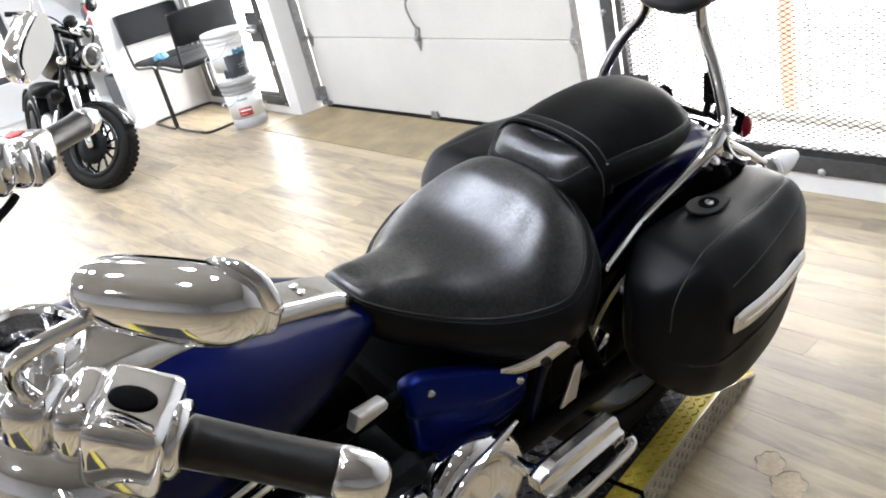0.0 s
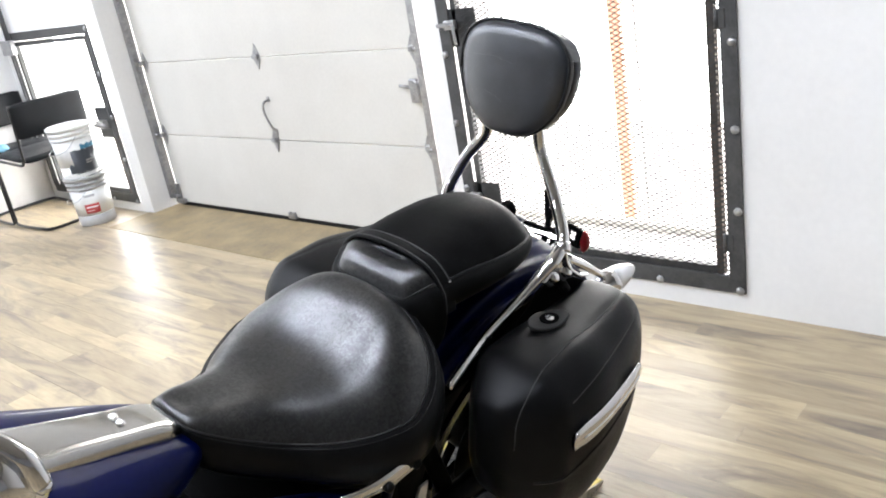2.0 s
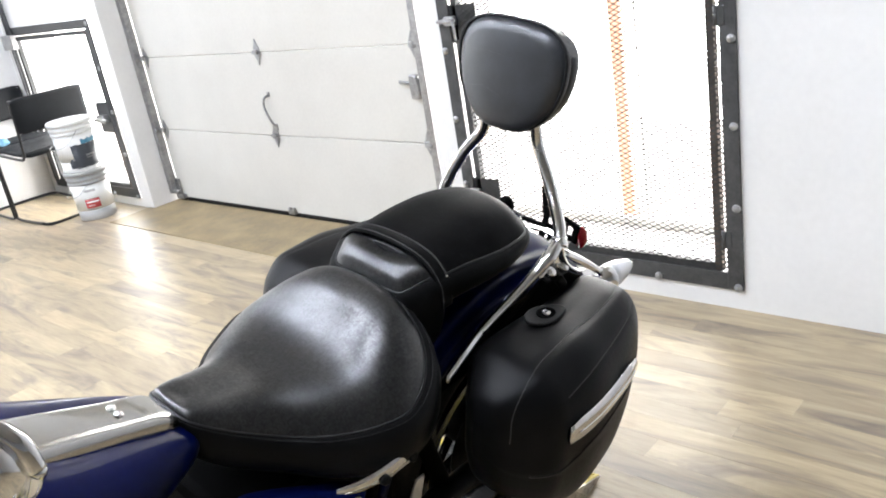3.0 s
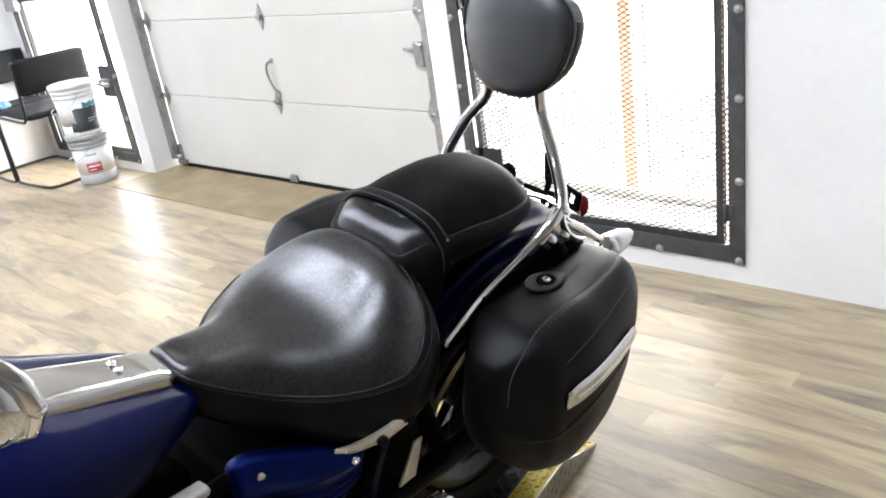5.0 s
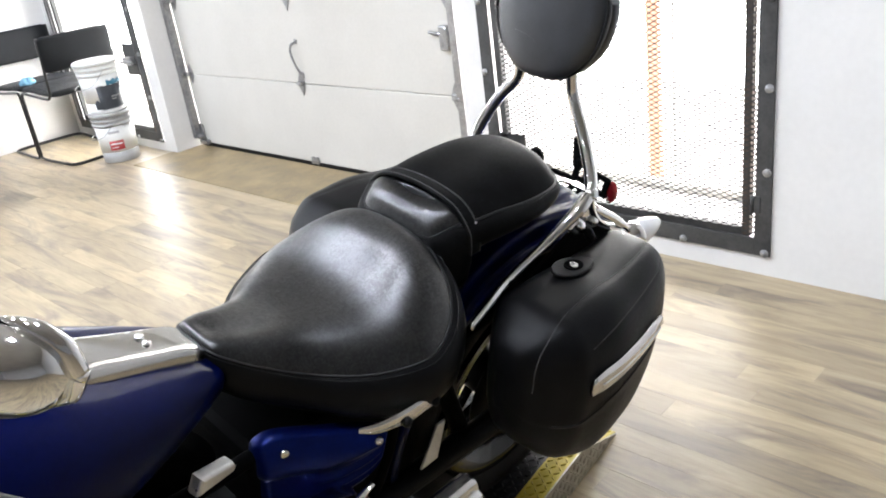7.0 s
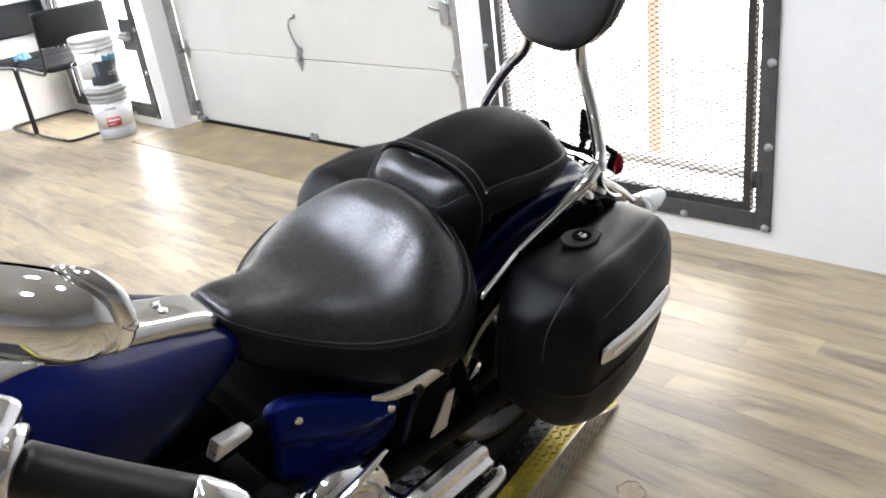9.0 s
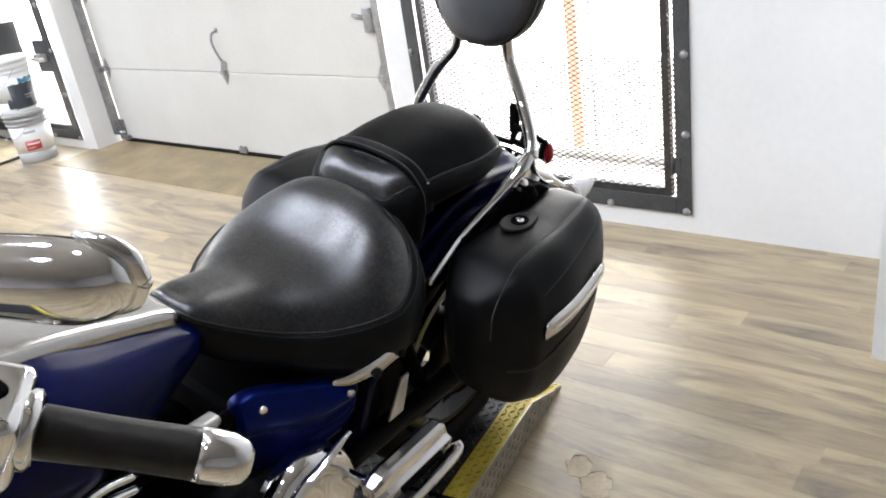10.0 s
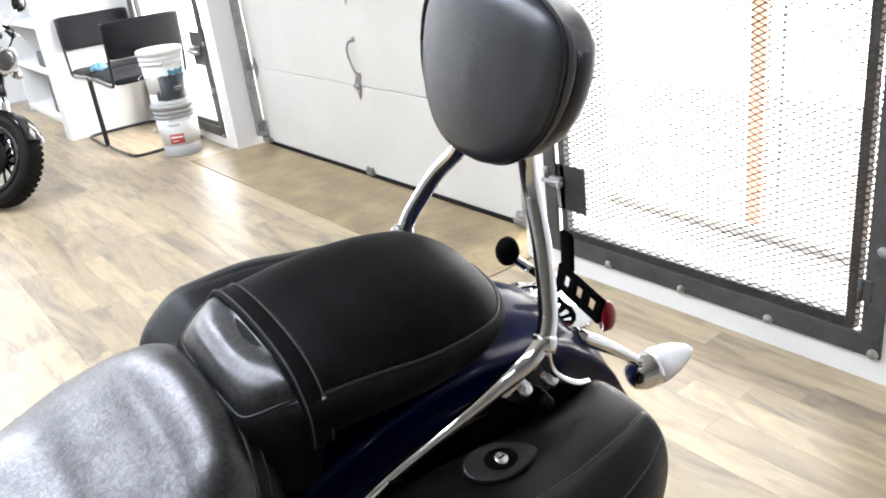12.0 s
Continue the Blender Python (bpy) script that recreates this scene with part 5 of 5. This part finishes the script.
# ---- runway under the motorcycle ----
def runway():
    r = thing("wheel_runway", pose(1.684, 1.022, 0, 0, 0, 8.0), "diamond-plate runway, black with yellow edges and steel sides", "ramp")
    hgt, w, slope = 0.078, 0.52, 0.19
    prof = [(0, 0.003), (-slope, hgt), (-3.0, hgt)]
    def strip(y0, y1, mat, name, lift=0.0):
        bm = bmesh.new()
        vs = []
        for y in (y0, y1):
            vs.append([bm.verts.new((x, y, z + lift)) for x, z in prof] + [bm.verts.new((x, y, -0.0 if i == 0 else z - 0.004)) for i, (x, z) in reversed(list(enumerate(prof)))])
        n = len(vs[0])
        for i in range(n):
            j = (i + 1) % n
            bm.faces.new((vs[0][i], vs[0][j], vs[1][j], vs[1][i]))
        bm.faces.new(vs[0][::-1])
        bm.faces.new(vs[1])
        bmesh.ops.recalc_face_normals(bm, faces=bm.faces[:])
        return part(name, bm, mat, r)
    deck = strip(0.062, w - 0.062, DP_BLACK, "deck")
    e1 = strip(0.004, 0.062, DP_YELLOW, "edge_strip")
    e2 = strip(w - 0.062, w - 0.004, DP_YELLOW, "edge_strip")
    sides = []
    for y0, y1 in ((0.0, 0.004), (w - 0.004, w)):
        bm = plate([(0, 0.0), (-slope, hgt), (-3.0, hgt), (-3.0, 0.0)], y1 - y0, Matrix.Translation((0, y1, 0)) @ pose(0, 0, 0, 90))
        sides.append(part("side_plate", bm, DP_STEEL, r, "bare steel tread side"))
    # raised tread marks, alternating direction
    def lug(x, y, z, d, tilt, side=False):
        hl, hw = 0.0080, 0.0023
        c, s = math.cos(d), math.sin(d)
        out = []
        for a, b, hh in ((-hl, 0, 0), (0, -hw, 0), (hl, 0, 0), (0, hw, 0), (-hl * 0.6, 0, 0.0036), (hl * 0.6, 0, 0.0036)):
            u, v = a * c - b * s, a * s + b * c
            out.append((x + u, y - hh, z + v) if side else (x + u, y + v, z + hh - tilt * u))
        return out
    fc = [(0, 1, 4), (1, 5, 4), (1, 2, 5), (2, 3, 5), (3, 4, 5), (3, 0, 4)]
    def lugs(name, cells, mat, parent):
        vs, fs = [], []
        for c in cells:
            b = len(vs)
            vs += c
            fs += [tuple(b + i for i in f) for f in fc]
        me = bpy.data.meshes.new(name)
        me.from_pydata(vs, [], fs)
        me.materials.append(mat)
        ob = new(name, me)
        ob.parent = parent
        tagged(ob, "raised tread lugs", kind="stuff")
    step = 0.0175
    for y0, y1, mat, par in ((0.006, 0.061, DP_YELLOW, e1), (0.064, w - 0.064, DP_WORN_SHINE, deck), (w - 0.061, w - 0.006, DP_YELLOW, e2)):
        cells = []
        for i in range(int(1.5 / step)):
            for j in range(int((y1 - y0) / step)):
                x, y = -0.015 - i * step, y0 + 0.010 + j * step
                z = hgt if x < -slope else 0.003 + (hgt - 0.003) * (-x / slope)
                cells.append(lug(x, y, z, radians(45 if (i + j) % 2 else -45), 0.0 if x < -slope else (hgt - 0.003) / slope))
        lugs("tread", cells, mat, par)
    cells = []
    for i in range(int(1.5 / step)):
        for j in range(4):
            x, z = -0.03 - i * step, 0.011 + j * step
            if z + 0.01 < min(hgt, 0.003 + (hgt - 0.003) * (-x / slope)):
                cells.append(lug(x, 0.0, z, radians(45 if (i + j) % 2 else -45), 0, True))
    lugs("tread", cells, DP_STEEL, sides[0])
    part("joint", box(-0.576, -0.566, -0.003, w + 0.003, 0.05, hgt + 0.004), BLACK, r, "dark joint between two ramp sections")
    return r


runway()


# ---- pails ----
def pail(name, m, label, shell, top, bands, bail_z=0.27):
    p = thing(name, m, label, "bucket")
    part("body", lathe([(0.001, 0.0), (0.128, 0.0), (0.131, 0.006), (0.1315, 0.075)], 40), bands[0], p)
    part("wall", lathe([(0.1318, 0.074), (0.140, 0.255)], 40), bands[1], p)
    part("collar", lathe([(0.140, 0.255), (0.147, 0.257), (0.147, 0.268), (0.142, 0.270), (0.143, 0.287), (0.149, 0.289), (0.149, 0.300), (0.144, 0.302), (0.145, 0.325)], 40), shell, p)
    part("lid", lathe([(0.145, 0.318), (0.155, 0.320), (0.156, 0.335), (0.152, 0.346), (0.146, 0.348), (0.140, 0.342), (0.001, 0.342)], 40), top, p)
    part("handle", tube([(0.148, 0.0, 0.28), (0.14, -0.09, 0.20), (0.06, -0.165, 0.175), (-0.06, -0.165, 0.175), (-0.14, -0.09, 0.20), (-0.148, 0.0, 0.28)], 0.0022, 40, 6), STEEL, p)
    return p


def patch(z0, z1, a0, a1, mat, parent, name, off=0.0012, jag=0.0):
    rows = []
    for z in (z0, z1):
        r = 0.1318 + (z - 0.074) / 0.181 * 0.0082 + off
        rows.append([Vector((r * math.cos(a), r * math.sin(a), z + (jag * math.sin(17 * a) if z == z1 else 0))) for a in (radians(a0 + (a1 - a0) * k / 16) for k in range(17))])
    inner = [[v * 1.0 - Vector((v.x, v.y, 0)).normalized() * 0.0009 for v in r] for r in rows]
    part(name, rings_mesh([rows[0], rows[1], inner[1], inner[0], rows[0]], cap=False, closed=False), mat, parent)


BX, BY = 2.47, 5.25
low = pail("paint_bucket", pose(BX + 0.012, BY, 0.001, 0, 0, -112) @ Matrix.Diagonal((0.87, 0.87, 0.93, 1)), "white bucket with grey base and red label, standing on floor", PAIL_GREY, PAIL_GREY, (PAIL_GREY, PAIL))
patch(0.09, 0.155, -30, 14, LABEL_RED, low, "label")
patch(0.105, 0.110, -24, -4, PAIL, low, "print_bar", 0.002)
patch(0.128, 0.137, -25, 10, PAIL, low, "print_bar", 0.002)
patch(0.205, 0.222, -24, 8, PAIL_GREY, low, "print_bar")
up = pail("paint_bucket", pose(BX + 0.008, BY + 0.01, 0.322, 0, 0, -100) @ Matrix.Diagonal((0.87, 0.87, 0.93, 1)), "white plastic bucket with lid and dark blue label, stacked on another", PAIL, PAIL, (PAIL, PAIL))
patch(0.015, 0.185, -30, 80, LABEL_DARK, up, "label", 0.0015, 0.004)
patch(0.03, 0.085, -46, -30, LABEL_DARK, up, "label", 0.0015, 0.010)
patch(0.185, 0.215, 2, 80, LABEL_TEAL, up, "label", 0.0014, 0.006)
patch(0.110, 0.102, 8, 34, PAIL_GREY, up, "print_bar", 0.003)
patch(0.092, 0.086, 8, 26, PAIL_GREY, up, "print_bar", 0.003)


# ---- cantilever chairs ----
def chair(m, label):
    c = thing("cantilever_chair", m, label, "chair", "chairs facing each other")
    for s in (1, -1):
        y = s * 0.235
        part("frame_side", tube([(-0.24, y, 0.82), (-0.225, y, 0.63), (-0.205, y, 0.50), (-0.185, y, 0.455), (-0.12, y, 0.44), (0.16, y, 0.46), (0.205, y, 0.45), (0.215, y, 0.40), (0.215, y, 0.10), (0.212, y, 0.055), (0.18, y, 0.0105), (-0.18, y, 0.0105)], 0.0095, 80, 10), FRAME_BLACK, c)
    part("floor_bar", tube([(-0.17, -0.235, 0.0105), (-0.21, -0.225, 0.0105), (-0.24, -0.17, 0.0105), (-0.245, 0, 0.0105), (-0.24, 0.17, 0.0105), (-0.21, 0.225, 0.0105), (-0.17, 0.235, 0.0105)], 0.0095, 24, 10), FRAME_BLACK, c)
    part("seat", hull([(-0.21, 0, 0.20, 0.45, 0.47), (-0.20, 0, 0.228, 0.445, 0.485), (-0.05, 0, 0.232, 0.45, 0.492), (0.12, 0, 0.232, 0.462, 0.505), (0.20, 0, 0.226, 0.46, 0.498), (0.222, 0, 0.20, 0.455, 0.47)], None, 8, 24, 40, 3)[1], CHAIR_BLACK, c, "black upholstered seat")
    bk = hull([(0.605, 0, 0.21, -0.012, 0.012), (0.615, 0, 0.238, -0.018, 0.018), (0.72, 0, 0.24, -0.02, 0.02), (0.81, 0, 0.238, -0.018, 0.018), (0.825, 0, 0.21, -0.010, 0.010)], None, 8, 20, 40, 3)[1]
    bk.transform(Matrix(((0, 0, 1, 0), (0, 1, 0, 0), (1, 0, 0, 0), (0, 0, 0, 1))))
    bk.transform(Matrix.Translation((-0.232, 0, 0)) @ pose(0, 0, 0.69, 0, -6, 0) @ Matrix.Translation((0, 0, -0.69)))
    bmesh.ops.recalc_face_normals(bk, faces=bk.faces[:])
    part("backrest", bk, CHAIR_BLACK, c, "black upholstered backrest")
    return c


chair(pose(2.45, 5.66, 0.001, 0, 0, 93), "black cantilever chair with tube frame, turned to the wall")
chair(pose(2.435, 6.09, 0.001, 0, 0, -91), "black cantilever chair with tube frame, against the wall")
rings = [[Vector((r * math.cos(a) * 1.3, r * math.sin(a), z + 0.012 * math.sin(5 * a + z * 60))) for a in (2 * math.pi * k / 20 for k in range(20))] for r, z in ((0.040, 0.0), (0.042, 0.010), (0.032, 0.022), (0.02, 0.034), (0.003, 0.038))]
solid("cleaning_cloth", rings_mesh(rings), CLOTH, "crumpled light blue cloth lying on a chair", "cloth", m=pose(2.29, 5.93, 0.499))

# ---- wall shelf in the corner ----
sh = thing("wall_shelf", pose(2.36, YL + 0.14, 0), "white built-in shelf with small dark items", "shelf")
for z in (0.03, 0.385, 0.725, 1.10):
    part("board", box(-0.16, 0.24, 0.02, 1.5, z, z + 0.03, 0.003), SHELF, sh)
part("side_panel", box(-0.16, 0.24, 1.5, 1.53, 0, 1.45, 0.003), SHELF, sh)
part("side_panel", box(-0.16, 0.24, 0.002, 0.02, 0, 1.45, 0.003), SHELF, sh)
part("plinth", box(-0.14, -0.12, 0.02, 1.5, 0.0, 0.03), SHELF, sh)
solid("speaker_box", box(2.23, 2.43, 6.93, 7.24, 0.062, 0.335, 0.025, 3), GREY_PLASTIC, "dark grey plastic case on the low shelf", "case")
solid("bottle", lathe([(0.03, 0), (0.032, 0.01), (0.032, 0.10), (0.012, 0.13), (0.012, 0.15), (0.001, 0.15)], 20), LABEL_DARK, "small dark bottle on the shelf", "bottle", m=pose(2.26, 6.93, 0.416))
solid("bottle", lathe([(0.028, 0), (0.03, 0.01), (0.03, 0.08), (0.014, 0.1), (0.014, 0.12), (0.001, 0.12)], 20), PAIL, "small white bottle on the shelf", "bottle", m=pose(2.26, 7.05, 0.416))
solid("spray_can", lathe([(0.030, 0), (0.032, 0.004), (0.032, 0.15), (0.024, 0.165), (0.014, 0.17), (0.014, 0.19), (0.001, 0.191)], 20), LABEL_RED, "red spray can on the upper shelf", "can", m=pose(2.26, 6.98, 0.756))
solid("bottle", lathe([(0.034, 0), (0.036, 0.01), (0.036, 0.12), (0.014, 0.15), (0.014, 0.17), (0.001, 0.17)], 20), GREY_PLASTIC, "dark grey bottle on the upper shelf", "bottle", m=pose(2.27, 7.12, 0.756))
solid("storage_box", box(2.24, 2.42, 7.15, 7.38, 0.416, 0.53, 0.008), LABEL_DARK, "dark cardboard box on the middle shelf", "box")

# ---- the second motorcycle ----
other = thing("black_motorcycle", pose(1.40, 5.16, 0.0, -13, 0, -92) @ Matrix.Scale(0.82, 4), "black cruiser motorcycle with chrome forks, on its side stand", "motorcycle")
# the front end is turned about the fork's own line
STEER = Matrix.Translation((0, 0, 0.31)) @ Matrix.Rotation(radians(35), 4, Vector((-0.40, 0, 0.83)).normalized()) @ Matrix.Translation((0, 0, -0.31))


def tall(bm):
    """Stretches a part upwards from the axle."""
    bm.transform(Matrix.Translation((0, 0, 0.31)) @ Matrix.Diagonal((1, 1, 1.35, 1)) @ Matrix.Translation((0, 0, -0.31)))
    return bm


def back(bm, dx=-0.16):
    bm.transform(Matrix.Translation((dx, 0, 0)))
    return bm


def steered(bm):
    bm.transform(STEER)
    return bm


def tread_blocks(parent, cx, r, width):
    """Rows of shallow rubber blocks round a tyre."""
    vs, fs = [], []
    for k in range(44):
        for row, (y, rr) in enumerate(((-0.40, 0.975), (-0.14, 1.0), (0.14, 1.0), (0.40, 0.975))):
            a = 2 * math.pi * (k + 0.5 * (row % 2)) / 44
            b = len(vs)
            for h in (-0.004, 0.0018):
                for da, dy in ((-0.048, -0.10), (0.048, -0.10), (0.060, 0.10), (-0.036, 0.10)):
                    q = (r * rr + h) if h < 0 else (r * rr + h - 0.002 * abs(dy))
                    vs.append((cx + q * math.cos(a + da), (y + dy) * width, r + q * math.sin(a + da)))
            fs += [tuple(b + i for i in f) for f in ((4, 5, 6, 7), (0, 1, 5, 4), (1, 2, 6, 5), (2, 3, 7, 6), (3, 0, 4, 7))]
    me = bpy.data.meshes.new("tread")
    me.from_pydata(vs, [], fs)
    me.materials.append(RUBBER)
    ob = new("tread", me)
    ob.parent = parent
    tagged(ob, "black tread blocks", kind="stuff")


W = wheel(other, 0.0, 0.31, 0.13, 12)
tread_blocks(W, 0.0, 0.31, 0.13)
W.matrix_basis = STEER
part("rim_edge", lathe([(0.215, -0.066), (0.224, -0.070), (0.224, -0.064), (0.215, -0.062)], 48, pose(0.0, 0, 0.31, 90), closed=True), ALU, W, "bright machined rim edge")
part("front_fender", steered(rings_mesh([[Vector((0.335 * math.cos(radians(a)), 0.080 * math.sin(-1.3 + 2.6 * k / 16), 0.31 + (0.335 - 0.04 * (1 - math.cos(-1.3 + 2.6 * k / 16))) * math.sin(radians(a)))) for k in range(17)] for a in range(35, 146, 7)], cap=False, closed=False)), GLOSS_BLACK, other)
for y in (-0.10, 0.10):
    leg = part("fork_leg", steered(tube([(0.02, y, 0.30), (-0.09, y, 0.50), (-0.195, y, 0.715)], [0.026, 0.030, 0.031], 8, 14)), CHROME, other, "chrome fork lower")
    part("fork_tube", steered(tube([(-0.19, y, 0.71), (-0.405, y, 1.15)], 0.023, 8, 14)), GLOSS_BLACK, leg)
for x, z in ((-0.27, 0.87), (-0.385, 1.11)):
    part("fork_yoke", steered(block(0.08, 0.27, 0.04, pose(x, 0, z, 0, -26, 0), 0.01)), GLOSS_BLACK, other)
HL = STEER @ aim((-0.15, 0, 0.96), (1, 0, 0.93))
hl = part("headlight", lathe([(0.02, -0.12), (0.06, -0.10), (0.085, 0.0), (0.083, 0.02)], 32, HL), GLOSS_BLACK, other)
part("rim", lathe([(0.083, 0.015), (0.094, 0.022), (0.088, 0.036), (0.072, 0.028)], 32, HL), CHROME, hl, "chrome rim")
part("lens", lathe([(0.075, 0.026), (0.045, 0.038), (0.001, 0.042)], 32, HL), LENS_DARK, hl, "dark headlight glass")
hb = part("handlebar", steered(tube([(-0.55, -0.38, 1.16), (-0.48, -0.27, 1.19), (-0.41, -0.10, 1.15), (-0.41, 0.10, 1.15), (-0.48, 0.27, 1.19), (-0.55, 0.38, 1.16)], 0.013, 40, 10)), CHROME, other)
part("instrument", steered(lathe([(0.02, -0.05), (0.05, -0.03), (0.055, 0.0), (0.05, 0.012), (0.001, 0.01)], 24, aim((-0.36, 0, 1.20), (-1, 0, 1.7)))), GLOSS_BLACK, hb)
for s in (-1, 1):
    part("grip", steered(tube([(-0.50, s * 0.29, 1.185), (-0.55, s * 0.39, 1.16)], 0.018, 4, 12)), RUBBER, hb)
    part("switch_box", steered(block(0.04, 0.05, 0.045, pose(-0.475, s * 0.255, 1.19, 0, 0, s * -25), 0.01)), BLACK, hb)
    part("lever", steered(tube([(-0.46, s * 0.25, 1.18), (-0.42, s * 0.31, 1.17), (-0.46, s * 0.41, 1.15)], 0.006, 12, 8)), CHROME, hb)
    part("cable", steered(tube([(-0.45, s * 0.24, 1.19), (-0.32, s * 0.18, 1.18), (-0.22, s * 0.09, 1.06), (-0.27, s * 0.05, 0.88)], 0.006, 20, 6)), BLACK, hb)
    part("mirror_stem", steered(tube([(-0.47, s * 0.25, 1.19), (-0.45, s * 0.27, 1.28), (-0.47, s * 0.30, 1.35)], 0.006, 12, 8)), CHROME, hb)
    part("mirror", steered(lathe([(0.01, -0.02), (0.055, -0.012), (0.062, 0.0), (0.055, 0.005), (0.001, 0.006)], 24, aim((-0.47, s * 0.31, 1.39), (-1.5, s * 0.3, 1.33)))), GLOSS_BLACK, hb)
    sg = part("turn_signal", steered(lathe([(0.008, -0.03), (0.026, -0.02), (0.030, 0.01), (0.026, 0.03), (0.001, 0.035)], 20, aim((-0.22, s * 0.19, 0.89), (1, s * 0.19, 0.88)))), CHROME, other)
    part("stalk", steered(tube([(-0.25, s * 0.11, 0.89), (-0.23, s * 0.18, 0.89)], 0.008, 4, 8)), CHROME, sg)
part("fuel_tank", back(tall(hull([(-0.95, 0, 0.05, 0.66, 0.72), (-0.85, 0, 0.10, 0.64, 0.78), (-0.65, 0, 0.14, 0.63, 0.86), (-0.5, 0, 0.145, 0.66, 0.88), (-0.38, 0, 0.11, 0.70, 0.86), (-0.35, 0, 0.04, 0.74, 0.82)], None, 2.3, 24, 32)[1])), GLOSS_BLACK, other)
eng = part("engine", back(box(-0.90, -0.40, -0.15, 0.15, 0.20, 0.48, 0.05, 3)), DARK_METAL, other)
for s in (-1, 1):
    part("engine_cover", back(lathe([(0.12, 0), (0.12, 0.04), (0.09, 0.06), (0.02, 0.065)], 28, aim((-0.56, s * 0.14, 0.38), (-0.56, s, 0.38)))), ALU, eng, "round cast metal cover")
for x, ln in ((-0.50, 22), (-0.72, -22)):
    part("cylinder", back(lathe([(r, 0.0085 * k) for k in range(22) for r in ((0.095,) if k % 2 else (0.075,))] + [(0.01, 0.187)], 24, pose(x, 0, 0.46, 0, ln, 0))), DARK_METAL, eng)
part("radiator", back(block(0.05, 0.24, 0.30, pose(-0.30, 0, 0.58, 0, -22, 0), 0.012)), BLACK, other)
part("horn", back(lathe([(0.03, -0.02), (0.055, 0.0), (0.055, 0.02), (0.04, 0.026), (0.001, 0.022)], 24, aim((-0.26, -0.13, 0.66), (0.6, -0.6, 0.66)))), GLOSS_BLACK, other)
part("frame_tube", back(joined(*[tube([(-0.30, s * 0.04, 0.90), (-0.38, s * 0.12, 0.45), (-0.48, s * 0.13, 0.20), (-1.0, s * 0.13, 0.22)], 0.020, 20, 10) for s in (-1, 1)])), GLOSS_BLACK, other)
part("exhaust_pipe", back(tube([(-0.45, -0.10, 0.52), (-0.36, -0.16, 0.40), (-0.45, -0.19, 0.22), (-1.1, -0.20, 0.20)], 0.026, 24, 12)), CHROME, other)
part("seat", back(hull([(-1.35, 0, 0.06, 0.62, 0.68), (-1.25, 0, 0.12, 0.60, 0.70), (-1.05, 0, 0.15, 0.58, 0.68), (-0.92, 0, 0.10, 0.60, 0.70), (-0.88, 0, 0.04, 0.62, 0.68)], None, 2.4, 20, 28)[1]), LEATHER_B, other)
wheel(other, -1.7, 0.31, 0.15, 12)
part("rear_fender", rings_mesh([[Vector((-1.7 + 0.35 * math.cos(radians(a)), 0.085 * math.sin(-1.3 + 2.6 * k / 16), 0.31 + (0.35 - 0.04 * (1 - math.cos(-1.3 + 2.6 * k / 16))) * math.sin(radians(a)))) for k in range(17)] for a in range(20, 171, 8)], cap=False, closed=False), GLOSS_BLACK, other)

# ---- floor planks ----
PW, PL = 0.0865, 0.98
rng = random.Random(4)


def plank_bm(x0, y0, length, h):
    return [(x0, y0, -0.006), (x0 + PW, y0, -0.006), (x0 + PW, y0 + length, -0.006), (x0, y0 + length, -0.006),
            (x0 + 0.0003, y0 + 0.0003, h), (x0 + PW - 0.0003, y0 + 0.0003, h), (x0 + PW - 0.0003, y0 + length - 0.0003, h), (x0 + 0.0003, y0 + length - 0.0003, h)]


PF = [(4, 5, 6, 7), (0, 1, 5, 4), (1, 2, 6, 5), (2, 3, 7, 6), (3, 0, 4, 7)]
pm = bpy.data.meshes.new("plank")
pm.from_pydata(plank_bm(0, 0, PL, 0.0), [], PF)
pm.materials.append(PLANK)
far_v, far_f = [], []
count = 0
for i in range(-110, 20):
    x0 = 2.416 + (i - 1) * PW
    if x0 > 2.70 or x0 < -7:
        continue
    off = rng.random() * PL
    for j in range(-7, 13):
        y0 = j * PL + off
        if y0 + PL > 8.78 or y0 + PL < -5:
            continue
        h = rng.uniform(-0.0001, 0.0001)
        if 0.55 < x0 < 2.6 and -0.9 < y0 < 5.4 and count < 300:
            ob = new("plank", pm)
            ob.location = (x0, y0, h)
            ob.parent = floor
            count += 1
        else:
            b = len(far_v)
            far_v += plank_bm(x0, y0, PL, h)
            far_f += [tuple(b + q for q in f) for f in PF]
fm = bpy.data.meshes.new("far_planks")
fm.from_pydata(far_v, [], far_f)
fm.materials.append(PLANK)
fp = new("far_planks", fm)
fp.parent = floor
tagged(fp, "weathered tan wood-look vinyl planks", kind="stuff")

# worn spots where the floor's top layer has peeled
for cx, cy, r, turn in ((1.412, 0.826, 0.034, 0.4), (1.372, 0.762, 0.040, 0.9)):
    edge = []
    for k in range(44):
        t = 2 * math.pi * k / 44
        q = r * (1 + 0.13 * math.sin(2 * t + turn) + 0.07 * math.sin(5 * t) + 0.04 * math.sin(9 * t + turn) + rng.uniform(-0.05, 0.05))
        edge.append((q * math.cos(t), q * math.sin(t)))
    spot = part("worn_spot", plate(edge, 0.0012, Matrix.Translation((cx, cy, 0.0))), WORN, floor, "pale peeled spot in the floor")
    line = [Vector((cx + edge[k % 44][0] * 1.02, cy + edge[k % 44][1] * 1.02, 0.001)) for k in range(-7, 17)]
    part("torn_edge", tube(line, [0.0002, 0.0014, 0.0005, 0.0019, 0.0006, 0.0016, 0.0003], 60, 6), WORN_EDGE, spot)
